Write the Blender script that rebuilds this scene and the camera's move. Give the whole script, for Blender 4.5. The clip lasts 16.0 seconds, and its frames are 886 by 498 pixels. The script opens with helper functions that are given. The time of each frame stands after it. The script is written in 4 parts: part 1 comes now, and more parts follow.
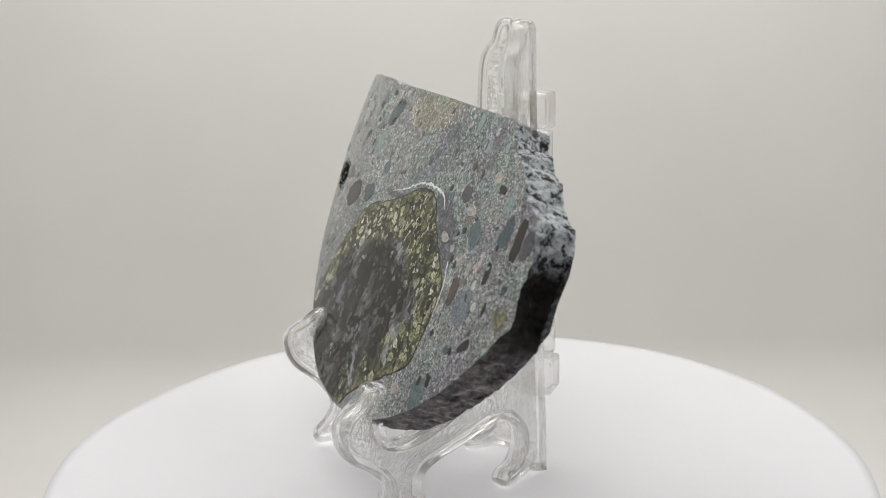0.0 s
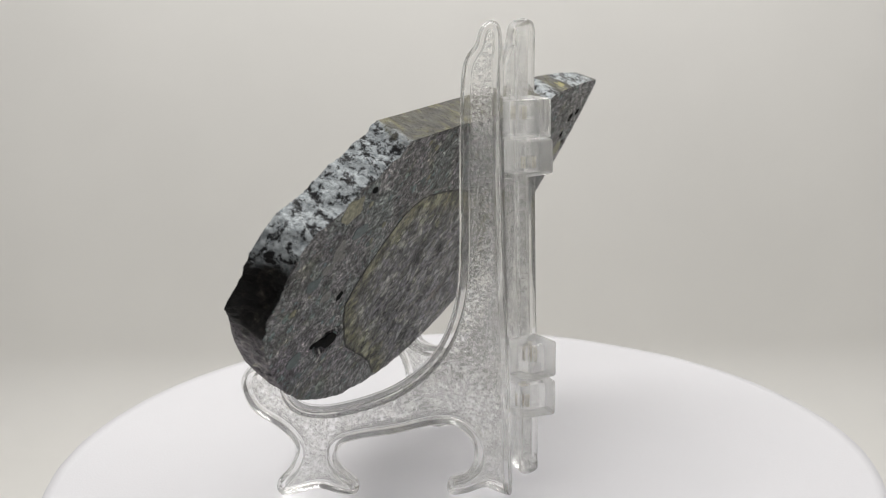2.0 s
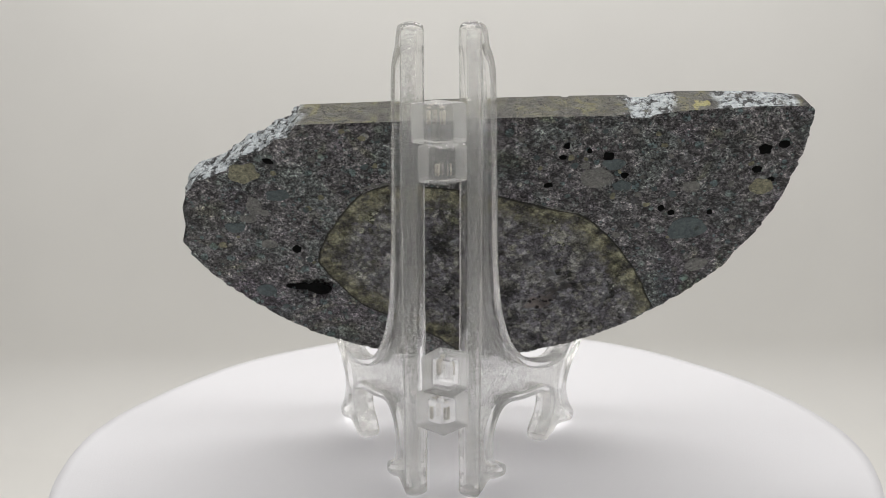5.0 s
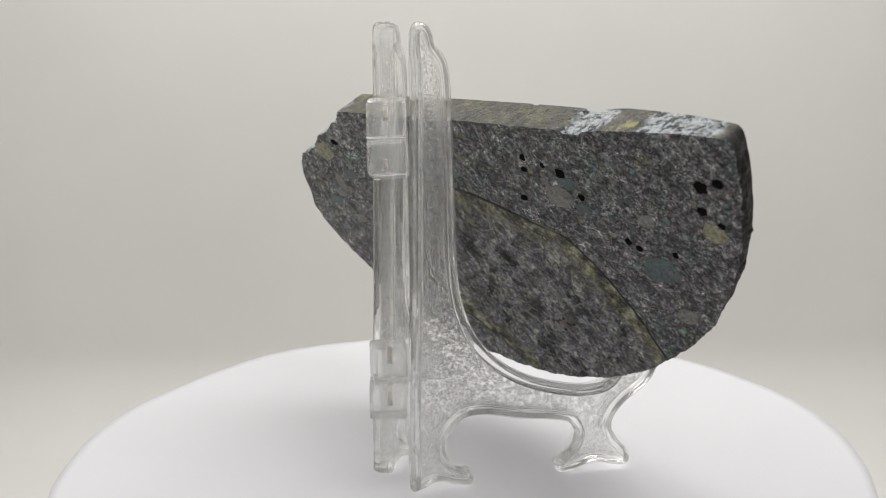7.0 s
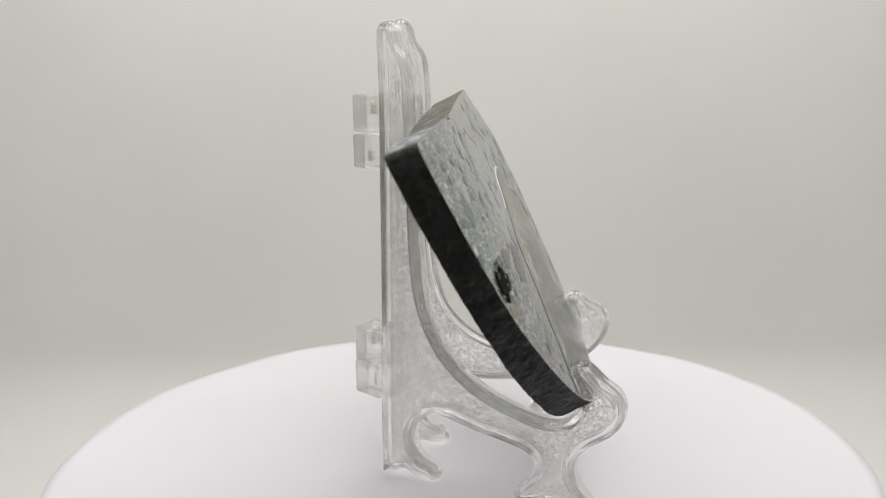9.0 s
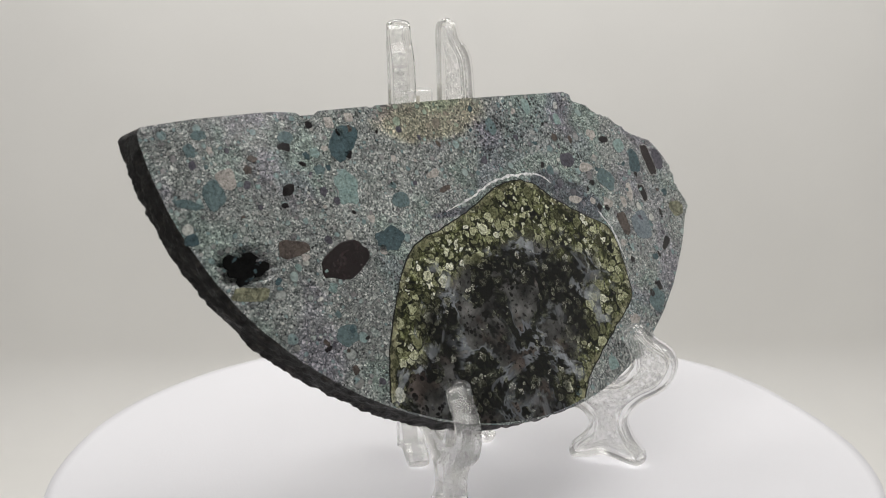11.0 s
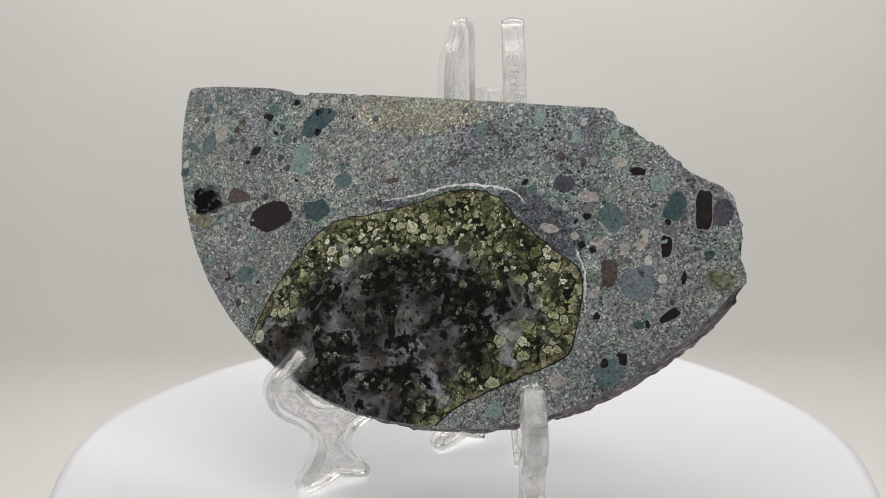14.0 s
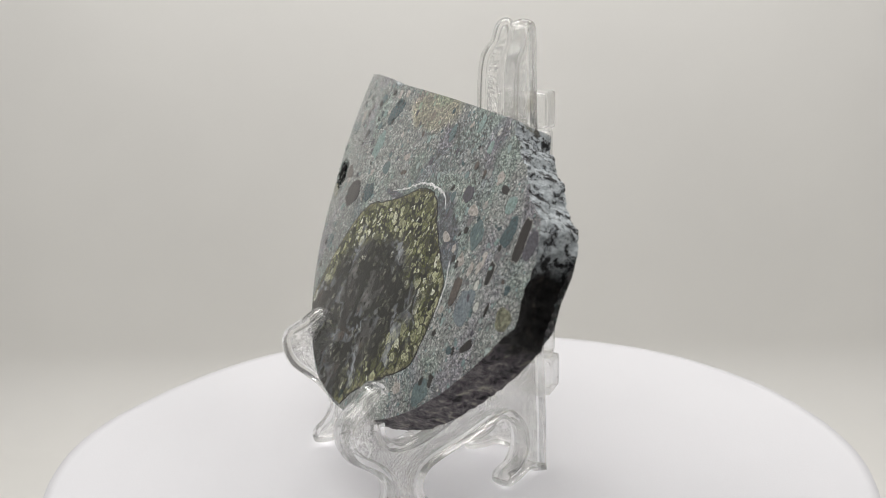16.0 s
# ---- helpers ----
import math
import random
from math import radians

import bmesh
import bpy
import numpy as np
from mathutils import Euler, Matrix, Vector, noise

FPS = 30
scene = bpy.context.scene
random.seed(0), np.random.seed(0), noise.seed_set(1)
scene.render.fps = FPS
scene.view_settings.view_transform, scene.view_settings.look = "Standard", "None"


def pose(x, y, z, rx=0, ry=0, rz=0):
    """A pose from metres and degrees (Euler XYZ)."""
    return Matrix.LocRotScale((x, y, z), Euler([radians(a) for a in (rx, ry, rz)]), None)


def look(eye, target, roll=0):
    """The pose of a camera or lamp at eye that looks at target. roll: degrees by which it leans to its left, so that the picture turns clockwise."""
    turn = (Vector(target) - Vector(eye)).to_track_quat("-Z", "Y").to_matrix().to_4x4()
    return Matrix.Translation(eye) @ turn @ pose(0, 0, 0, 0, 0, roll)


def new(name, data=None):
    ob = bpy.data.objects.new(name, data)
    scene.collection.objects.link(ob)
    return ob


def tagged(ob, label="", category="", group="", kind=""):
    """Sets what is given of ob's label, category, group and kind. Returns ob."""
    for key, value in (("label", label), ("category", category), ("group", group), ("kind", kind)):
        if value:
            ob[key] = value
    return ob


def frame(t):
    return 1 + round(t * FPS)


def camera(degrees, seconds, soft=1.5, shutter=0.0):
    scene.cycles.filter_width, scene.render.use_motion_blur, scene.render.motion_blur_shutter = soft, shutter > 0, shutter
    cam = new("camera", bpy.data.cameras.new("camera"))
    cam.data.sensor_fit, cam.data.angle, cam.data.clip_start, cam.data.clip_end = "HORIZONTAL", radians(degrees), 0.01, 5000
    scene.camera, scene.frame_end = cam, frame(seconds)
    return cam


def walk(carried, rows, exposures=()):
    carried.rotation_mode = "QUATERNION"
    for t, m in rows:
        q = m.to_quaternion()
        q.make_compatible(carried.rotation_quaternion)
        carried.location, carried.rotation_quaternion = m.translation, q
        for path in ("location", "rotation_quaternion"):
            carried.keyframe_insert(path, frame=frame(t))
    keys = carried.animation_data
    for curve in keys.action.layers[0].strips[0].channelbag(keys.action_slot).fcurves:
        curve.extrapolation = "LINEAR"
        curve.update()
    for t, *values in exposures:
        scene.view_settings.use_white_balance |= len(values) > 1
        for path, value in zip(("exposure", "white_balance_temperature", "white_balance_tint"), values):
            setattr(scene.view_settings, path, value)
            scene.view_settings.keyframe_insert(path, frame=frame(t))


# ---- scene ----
# ---------------- camera: fixed, close to a small turntable ----------------
cam = camera(44.47, 16.0, soft=0.6)
cam.data.dof.use_dof, cam.data.dof.focus_distance, cam.data.dof.aperture_fstop = True, 0.290, 22.0
EYE = pose(0, -0.300, 0.1377, 90 - 13.40, 0, 0.785) @ pose(0, 0, 0, 0, 0, -0.942)
walk(cam, [(0.0, EYE), (16.0, EYE)], exposures=[(0.0, 0.0), (16.0, 0.0)])

SPIN = -22.466          # degrees a second, clockwise seen from above
TIMES = [0.5 * i for i in range(33)]
MM = 0.001

# ---------------- world and lamps: two LED strips under the roof of a small photo box ----------------
world = bpy.data.worlds.new("world")
scene.world = world
world.use_nodes = True
world.node_tree.nodes["Background"].inputs[0].default_value = (1.0, 0.98, 0.97, 1)
world.node_tree.nodes["Background"].inputs[1].default_value = 0.24


def strip_lamp(name, x, y, z, sx, sy, watts, tint):
    lamp = bpy.data.lights.new(name, "AREA")
    lamp.shape, lamp.size, lamp.size_y, lamp.energy, lamp.color = "RECTANGLE", sx, sy, watts, tint
    ob = new(name, lamp)
    ob.matrix_world = look((x, y, z), (x * 0.5, 0.03, 0))
    return ob


strip_lamp("led_strip", 0.0, -0.08, 0.36, 0.56, 0.14, 0.81, (1.0, 0.985, 0.965))
strip_lamp("led_strip", 0.0, 0.160, 0.36, 0.56, 0.13, 0.965, (1.0, 0.985, 0.965))


# ---------------- materials ----------------
class Nodes:
    """A small writer of node materials."""

    def __init__(self, name):
        self.mat = bpy.data.materials.new(name)
        self.mat.use_nodes = True
        self.tree = self.mat.node_tree
        self.bsdf = self.tree.nodes["Principled BSDF"]
        self.out = self.tree.nodes["Material Output"]
        self.coords = self.add("ShaderNodeTexCoord").outputs["Object"]

    def add(self, kind, **props):
        n = self.tree.nodes.new(kind)
        for k, v in props.items():
            setattr(n, k, v)
        return n

    def put(self, socket, value):
        if isinstance(value, bpy.types.NodeSocket):
            self.tree.links.new(value, socket)
        elif isinstance(value, (tuple, list)) and len(value) == 3 and socket.type == "RGBA":
            socket.default_value = (*value, 1)
        else:
            socket.default_value = value

    def noise(self, scale, detail=4.0, rough=0.55, warp=0.0, vector=None, out="Fac"):
        n = self.add("ShaderNodeTexNoise")
        self.put(n.inputs["Vector"], vector or self.coords)
        n.inputs["Scale"].default_value, n.inputs["Detail"].default_value = scale, detail
        n.inputs["Roughness"].default_value, n.inputs["Distortion"].default_value = rough, warp
        return n.outputs[out]

    def cells(self, scale, feature="F1", vector=None, out="Distance", rand=1.0):
        n = self.add("ShaderNodeTexVoronoi", feature=feature)
        self.put(n.inputs["Vector"], vector or self.coords)
        n.inputs["Scale"].default_value, n.inputs["Randomness"].default_value = scale, rand
        return n.outputs[out]

    def warped(self, amount, scale):
        n = self.add("ShaderNodeTexNoise")
        self.put(n.inputs["Vector"], self.coords)
        n.inputs["Scale"].default_value = scale
        v = self.add("ShaderNodeVectorMath", operation="MULTIPLY_ADD")
        self.put(v.inputs[0], n.outputs["Color"])
        v.inputs[1].default_value = (amount,) * 3
        self.put(v.inputs[2], self.coords)
        return v.outputs[0]

    def ramp(self, fac, *stops, hard=False):
        n = self.add("ShaderNodeValToRGB")
        self.put(n.inputs[0], fac)
        if hard:
            n.color_ramp.interpolation = "CONSTANT"
        e = n.color_ramp.elements
        while len(e) < len(stops):
            e.new(0.5)
        for el, (p, c) in zip(e, stops):
            el.position = p
            el.color = (*c, 1) if isinstance(c, (tuple, list)) else (c, c, c, 1)
        return n.outputs[0]

    def mix(self, fac, a, b, blend="MIX"):
        n = self.add("ShaderNodeMix", data_type="RGBA", blend_type=blend)
        for s, v in ((n.inputs[0], fac), (n.inputs[6], a), (n.inputs[7], b)):
            self.put(s, v)
        return n.outputs[2]

    def calc(self, op, a, b=0.0, c=0.0, clamp=False):
        n = self.add("ShaderNodeMath", operation=op, use_clamp=clamp)
        for s, v in zip(n.inputs, (a, b, c)):
            self.put(s, v)
        return n.outputs[0]

    def step(self, value, lo, hi):
        n = self.add("ShaderNodeMapRange", interpolation_type="SMOOTHSTEP")
        for s, v in zip(n.inputs, (value, lo, hi, 0.0, 1.0)):
            self.put(s, v)
        return n.outputs[0]

    def axes(self):
        n = self.add("ShaderNodeSeparateXYZ")
        self.put(n.inputs[0], self.coords)
        return n.outputs

    def blob(self, x, y, rx, ry, wob=0.25, scale=60):
        """1 inside a soft uneven spot round (x, y) in the object's plane, 0 outside."""
        ax = self.axes()
        dx = self.calc("DIVIDE", self.calc("SUBTRACT", ax[0], x), rx)
        dy = self.calc("DIVIDE", self.calc("SUBTRACT", ax[1], y), ry)
        d = self.calc("SQRT", self.calc("ADD", self.calc("MULTIPLY", dx, dx), self.calc("MULTIPLY", dy, dy)))
        d = self.calc("ADD", d, self.calc("MULTIPLY", self.calc("SUBTRACT", self.noise(scale), 0.5), wob * 4))
        return self.step(d, 1.15, 0.75)

    def bump(self, height, strength, dist):
        n = self.add("ShaderNodeBump")
        n.inputs["Strength"].default_value, n.inputs["Distance"].default_value = strength, dist
        self.put(n.inputs["Height"], height)
        self.put(self.bsdf.inputs["Normal"], n.outputs[0])
        return n.outputs[0]

    def done(self, color=None, rough=0.5, spec=0.5, metal=0.0):
        if color is not None:
            self.put(self.bsdf.inputs["Base Color"], color)
        self.put(self.bsdf.inputs["Roughness"], rough)
        self.put(self.bsdf.inputs["Specular IOR Level"], spec)
        self.put(self.bsdf.inputs["Metallic"], metal)
        return self.mat


def paper_material(name, tone, grain=0.3):
    m = Nodes(name)
    big = m.noise(9, 3)
    fine = m.noise(1400, 3)
    col = m.mix(m.step(big, 0.3, 0.7), tone, tuple(c * 0.965 for c in tone))
    m.bump(m.calc("ADD", m.calc("MULTIPLY", fine, 0.15), m.noise(14, 2)), grain, 0.0012)
    return m.done(col, 0.75, 0.25)


def plastic_material(name, pebble, milk_glint, straight):
    """Clear moulded polystyrene; pebble: depth of the moulded grain; then how cloudy, raised to stand for refracted
    light; straight: how much light it lets by unbent.
    """
    m = Nodes(name)
    glass = m.add("ShaderNodeBsdfGlass")
    glass.inputs["IOR"].default_value = 1.49
    glass.inputs["Roughness"].default_value = 0.0
    glass.inputs["Color"].default_value = (1.0, 1.0, 0.997, 1)
    clear = m.add("ShaderNodeBsdfTransparent")
    clear.inputs["Color"].default_value = (0.985, 0.985, 0.98, 1)
    sheen = m.add("ShaderNodeBsdfGlossy")
    sheen.inputs["Roughness"].default_value = 0.06
    b = m.add("ShaderNodeBump")
    if pebble:
        v = m.step(m.cells(1180, "F1", m.warped(0.0005, 1100)), 0.12, 0.60)
        b.inputs["Strength"].default_value, b.inputs["Distance"].default_value = pebble, 0.00065
        m.put(b.inputs["Height"], v)
    else:
        b.inputs["Strength"].default_value, b.inputs["Distance"].default_value = 0.12, 0.0008
        m.put(b.inputs["Height"], m.noise(190, 2))
    for shader in (glass, sheen):
        m.put(shader.inputs["Normal"], b.outputs[0])
    edge = m.add("ShaderNodeLayerWeight")
    m.put(edge.inputs["Normal"], b.outputs[0])
    film = m.add("ShaderNodeMixShader")
    m.put(film.inputs[0], m.calc("MULTIPLY_ADD", m.calc("POWER", edge.outputs["Facing"], 4.0), 0.30, 0.07))
    m.put(film.inputs[1], clear.outputs[0])
    m.put(film.inputs[2], sheen.outputs[0])
    mixer = m.add("ShaderNodeMixShader")
    mixer.inputs[0].default_value = straight
    m.put(mixer.inputs[1], glass.outputs[0])
    m.put(mixer.inputs[2], film.outputs[0])
    milky = m.add("ShaderNodeBsdfTranslucent")
    milky.inputs["Color"].default_value = (0.97, 0.97, 0.96, 1)
    # white diffuse share, standing in for overhead light refracted by the plastic
    chalky = m.add("ShaderNodeBsdfDiffuse")
    chalky.inputs["Color"].default_value = (0.97, 0.97, 0.96, 1)
    m.put(chalky.inputs["Normal"], b.outputs[0])
    cloud = m.add("ShaderNodeMixShader")
    cloud.inputs[0].default_value = 0.5
    m.put(cloud.inputs[1], milky.outputs[0])
    m.put(cloud.inputs[2], chalky.outputs[0])
    veil = m.add("ShaderNodeMixShader")
    veil.inputs[0].default_value = milk_glint
    # whiter pebble crowns: the grain's refracted glints put into the colour
    if pebble:
        m.put(veil.inputs[0], m.ramp(v, (0.12, milk_glint * 1.7), (0.36, milk_glint), (0.70, milk_glint * 0.5)))
    m.put(veil.inputs[1], mixer.outputs[0])
    m.put(veil.inputs[2], cloud.outputs[0])
    m.put(m.out.inputs["Surface"], veil.outputs[0])
    return m.mat


def matrix_color(m, dark):
    """Fine sandy groundmass crowded with small pebbles. dark: the sawn, unpolished side."""
    w = m.warped(0.0012, 500)
    grain = m.cells(2700, vector=w, out="Color")
    g = m.add("ShaderNodeSeparateColor")
    m.put(g.inputs[0], grain)
    if dark:
        base = m.ramp(g.outputs[0], (0.0, (0.07, 0.067, 0.071)), (0.3, (0.165, 0.157, 0.165)), (0.6, (0.27, 0.258, 0.265)), (0.85, (0.36, 0.346, 0.345)), (1.0, (0.56, 0.54, 0.52)))
    else:
        base = m.ramp(g.outputs[0], (0.0, (0.05, 0.056, 0.057)), (0.25, (0.155, 0.172, 0.168)), (0.6, (0.26, 0.282, 0.271)), (0.85, (0.38, 0.397, 0.376)), (1.0, (0.68, 0.685, 0.65)))
    # broad lighter and darker drifts
    drift = m.ramp(m.noise(90, 6, 0.7, 0.8), (0.34, 0.62), (0.5, 0.95), (0.66, 1.25))
    base = m.mix(1.0, base, drift, "MULTIPLY")
    if dark:
        base = m.mix(1.0, base, m.ramp(m.noise(330, 5, 0.72, 0.7), (0.40, 0.28), (0.48, 0.85), (0.54, 1.15), (0.62, 1.9)), "MULTIPLY")
    else:
        base = m.mix(1.0, base, m.ramp(m.noise(620, 5, 0.75, 0.5), (0.38, 0.55), (0.48, 0.95), (0.56, 1.08), (0.68, 1.45)), "MULTIPLY")
    tint = m.noise(38, 3, 0.6, 0.6)
    base = m.mix(m.step(tint, 0.48, 0.66), base, m.mix(1.0, base, (0.86, 0.80, 0.92) if not dark else (0.82, 0.76, 0.86), "MULTIPLY"))
    base = m.mix(m.step(m.noise(55, 3, vector=m.warped(0.02, 20)), 0.50, 0.62), base, m.mix(1.0, base, (0.84, 0.96, 0.91), "MULTIPLY"))
    # middling pebbles
    for scale, share, size in ((760, 0.40, 0.38), (430, 0.34 if dark else 0.30, 0.36), (230, 0.30 if dark else 0.17, 0.34)):
        vec = m.warped(0.0016, 260)
        d = m.cells(scale, vector=vec)
        c = m.add("ShaderNodeSeparateColor")
        m.put(c.inputs[0], m.cells(scale, vector=vec, out="Color"))
        inside = m.calc("MULTIPLY", m.step(d, size, size * 0.8), m.step(c.outputs[0], 1 - share - 0.02, 1 - share))
        k = 1.3 if dark else 1.35
        tone = m.ramp(c.outputs[1], (0.0, (0.10 * k, 0.16 * k, 0.17 * k)), (0.3, (0.2 * k, 0.27 * k, 0.26 * k)), (0.5, (0.30 * k, 0.33 * k, 0.31 * k)),
                      (0.7, (0.20 * k, 0.185 * k, 0.19 * k)), (0.85, (0.07 * k, 0.07 * k, 0.075 * k)), (1.0, (0.5 * k, 0.5 * k, 0.46 * k)))
        tone = m.mix(1.0, tone, m.ramp(m.noise(900, 4, 0.7), (0.35, 0.55), (0.65, 1.3)), "MULTIPLY")
        halo = m.calc("MULTIPLY", m.step(m.calc("ABSOLUTE", m.calc("SUBTRACT", d, size)), 0.07, 0.02), m.step(c.outputs[0], 1 - share - 0.02, 1 - share))
        base = m.mix(m.calc("MULTIPLY", inside, 0.8), base, tone)
        base = m.mix(m.calc("MULTIPLY", halo, 0.45), base, (0.055, 0.058, 0.06))
    # black pits
    pits = m.calc("MULTIPLY", m.step(m.cells(620), 0.24, 0.14), m.step(m.noise(70, 3), 0.44, 0.56))
    base = m.mix(m.calc("MULTIPLY", pits, 0.9), base, (0.008, 0.008, 0.009))
    if dark:
        base = m.mix(1.0, base, m.ramp(m.noise(680, 6, 0.8), (0.42, 0.28), (0.48, 0.85), (0.53, 1.05), (0.60, 1.7)), "MULTIPLY")
        holes = m.calc("MULTIPLY", m.step(m.cells(760, vector=m.warped(0.0012, 600)), 0.27, 0.17), m.step(m.noise(110, 3), 0.45, 0.53))
        base = m.mix(m.calc("MULTIPLY", holes, 0.92), base, (0.01, 0.01, 0.011))
        torn = m.calc("MULTIPLY", m.step(m.noise(520, 6, 0.75, 0.6), 0.43, 0.37), m.step(m.noise(70, 3), 0.40, 0.55))
        base = m.mix(torn, base, (0.012, 0.011, 0.012))
        base = m.mix(m.step(m.noise(34, 3, 0.6, 0.8), 0.54, 0.64), base, m.mix(1.0, base, (0.95, 1.0, 0.76), "MULTIPLY"))
    return base


def face_material(name, dark):
    m = Nodes(name)
    col = matrix_color(m, dark)
    if not dark:
        col = m.mix(m.calc("MULTIPLY", m.blob(-0.010, -0.004, 0.020, 0.007), 0.6), col, m.mix(1.0, col, (1.25, 1.08, 0.72), "MULTIPLY"))
        for bx, by, rx, ry in ((0.024, -0.0270, 0.007, 0.0036), (0.031, -0.0320, 0.007, 0.0042), (0.038, -0.0375, 0.006, 0.0045), (-0.012, -0.031, 0.010, 0.0012)):
            col = m.mix(m.calc("MULTIPLY", m.blob(bx, by, rx, ry, 0.12, 300), 0.8), col, m.mix(1.0, col, (0.34, 0.32, 0.42), "MULTIPLY"))
        col = m.mix(m.calc("MULTIPLY", m.blob(0.022, -0.010, 0.022, 0.010), 0.45), col, m.mix(1.0, col, (0.66, 0.66, 0.74), "MULTIPLY"))
        # clusters of round black pores
        pores = m.step(m.cells(900, vector=m.warped(0.0006, 500)), 0.36, 0.27)
        for bx, by, rx, ry in ((0.016, -0.009, 0.006, 0.009), (0.028, -0.007, 0.005, 0.008), (0.037, -0.0215, 0.006, 0.004), (0.004, -0.012, 0.006, 0.007)):
            col = m.mix(m.calc("MULTIPLY", pores, m.blob(bx, by, rx, ry, 0.5, 200)), col, (0.012, 0.012, 0.016))
    m.bump(m.noise(1100, 3) if not dark else m.calc("ADD", m.noise(900, 5, 0.7), m.noise(260, 4, 0.65)), 0.25 if not dark else 1.0, 0.0003 if not dark else 0.0014)
    rough = m.ramp(m.noise(300, 3), (0.3, 0.13 if not dark else 0.34), (0.8, 0.24 if not dark else 0.55))
    return m.done(col, rough, 0.5 if not dark else 0.42)


def rind_material():
    """The rim of the slab: sawn top, chalky broken shoulder, dark worn rest."""
    m = Nodes("slab_rind")
    ax = m.axes()
    wob = m.calc("MULTIPLY", m.calc("SUBTRACT", m.noise(160, 4), 0.5), 0.012)
    v = m.calc("ADD", ax[1], wob)
    u = m.calc("ADD", ax[0], wob)
    worn = m.ramp(m.noise(420, 6, 0.7, 0.4), (0.40, (0.002, 0.002, 0.002)), (0.54, (0.008, 0.0068, 0.0066)), (0.63, (0.035, 0.029, 0.025)), (0.72, (0.13, 0.115, 0.10)))
    facet = m.ramp(m.noise(330, 6, 0.68, 0.5), (0.36, (0.008, 0.007, 0.008)), (0.46, (0.085, 0.074, 0.085)), (0.55, (0.19, 0.17, 0.18)), (0.66, (0.46, 0.44, 0.35)))
    under = m.calc("MULTIPLY", m.step(v, -0.046, -0.052), m.step(u, -0.030, 0.010))
    worn = m.mix(under, worn, facet)
    sawn = m.ramp(m.noise(130, 6, 0.65, 1.2), (0.3, (0.03, 0.03, 0.028)), (0.46, (0.09, 0.087, 0.076)), (0.56, (0.115, 0.11, 0.085)), (0.63, (0.17, 0.16, 0.085)), (0.8, (0.21, 0.20, 0.16)))
    sawn = m.mix(m.step(m.noise(900, 6, 0.75), 0.44, 0.38), sawn, (0.012, 0.012, 0.011))
    chalk = m.mix(m.step(m.noise(330, 8, 0.78, 0.3), 0.445, 0.51), (0.008, 0.008, 0.010), m.ramp(m.noise(900, 4), (0.3, (0.25, 0.28, 0.30)), (0.7, (0.62, 0.66, 0.68))))
    col = m.mix(m.calc("MULTIPLY", m.step(v, -0.006, -0.002), m.step(ax[0], -0.0935, -0.0905)), worn, sawn)
    shoulder = m.calc("MULTIPLY", m.step(u, 0.041, 0.045), m.step(v, -0.033, -0.027))
    col = m.mix(shoulder, col, chalk)
    top = m.step(v, -0.008, -0.003)
    for x, r in ((-0.080, 0.012), (-0.052, 0.008)):
        spot = m.step(m.calc("ABSOLUTE", m.calc("SUBTRACT", u, x)), r, r * 0.7)
        ragged = m.step(m.noise(230, 6, 0.7), 0.37, 0.48)
        col = m.mix(m.calc("MULTIPLY", m.calc("MULTIPLY", m.calc("MULTIPLY", spot, ragged), top), 0.95), col, chalk)
    fleck = m.calc("MULTIPLY", m.step(m.calc("ABSOLUTE", m.calc("SUBTRACT", u, -0.0655)), 0.0018, 0.0010), m.step(m.noise(240, 4), 0.48, 0.55))
    fleck = m.calc("MULTIPLY", fleck, m.step(ax[2], -0.0048, -0.0062))
    col = m.mix(m.calc("MULTIPLY", m.calc("MULTIPLY", fleck, top), 0.8), col, (0.38, 0.35, 0.14))
    m.bump(m.calc("ADD", m.noise(700, 6, 0.7), m.noise(220, 4)), 0.9, 0.0011)
    return m.done(col, m.ramp(m.noise(300), (0.3, 0.3), (0.7, 0.7)), 0.32)


def stone_material(name, deep, pale, scale=260, rough=(0.12, 0.24), spec=0.5):
    m = Nodes(name)
    col = m.ramp(m.noise(scale, 6, 0.65, 0.7), (0.3, deep), (0.7, pale))
    col = m.mix(1.0, col, m.ramp(m.noise(1100, 5, 0.75), (0.36, 0.5), (0.5, 1.0), (0.66, 1.35)), "MULTIPLY")
    col = m.mix(m.calc("MULTIPLY", m.step(m.noise(1500, 2), 0.58, 0.68), 0.35), col, tuple(min(1, c * 1.9) for c in pale))
    col = m.mix(m.calc("MULTIPLY", m.step(m.cells(900), 0.16, 0.08), 0.5), col, (0.012, 0.012, 0.012))
    m.bump(m.noise(900, 3), 0.2, 0.0002)
    return m.done(col, m.ramp(m.noise(350), (0.3, rough[0]), (0.7, rough[1])), spec)


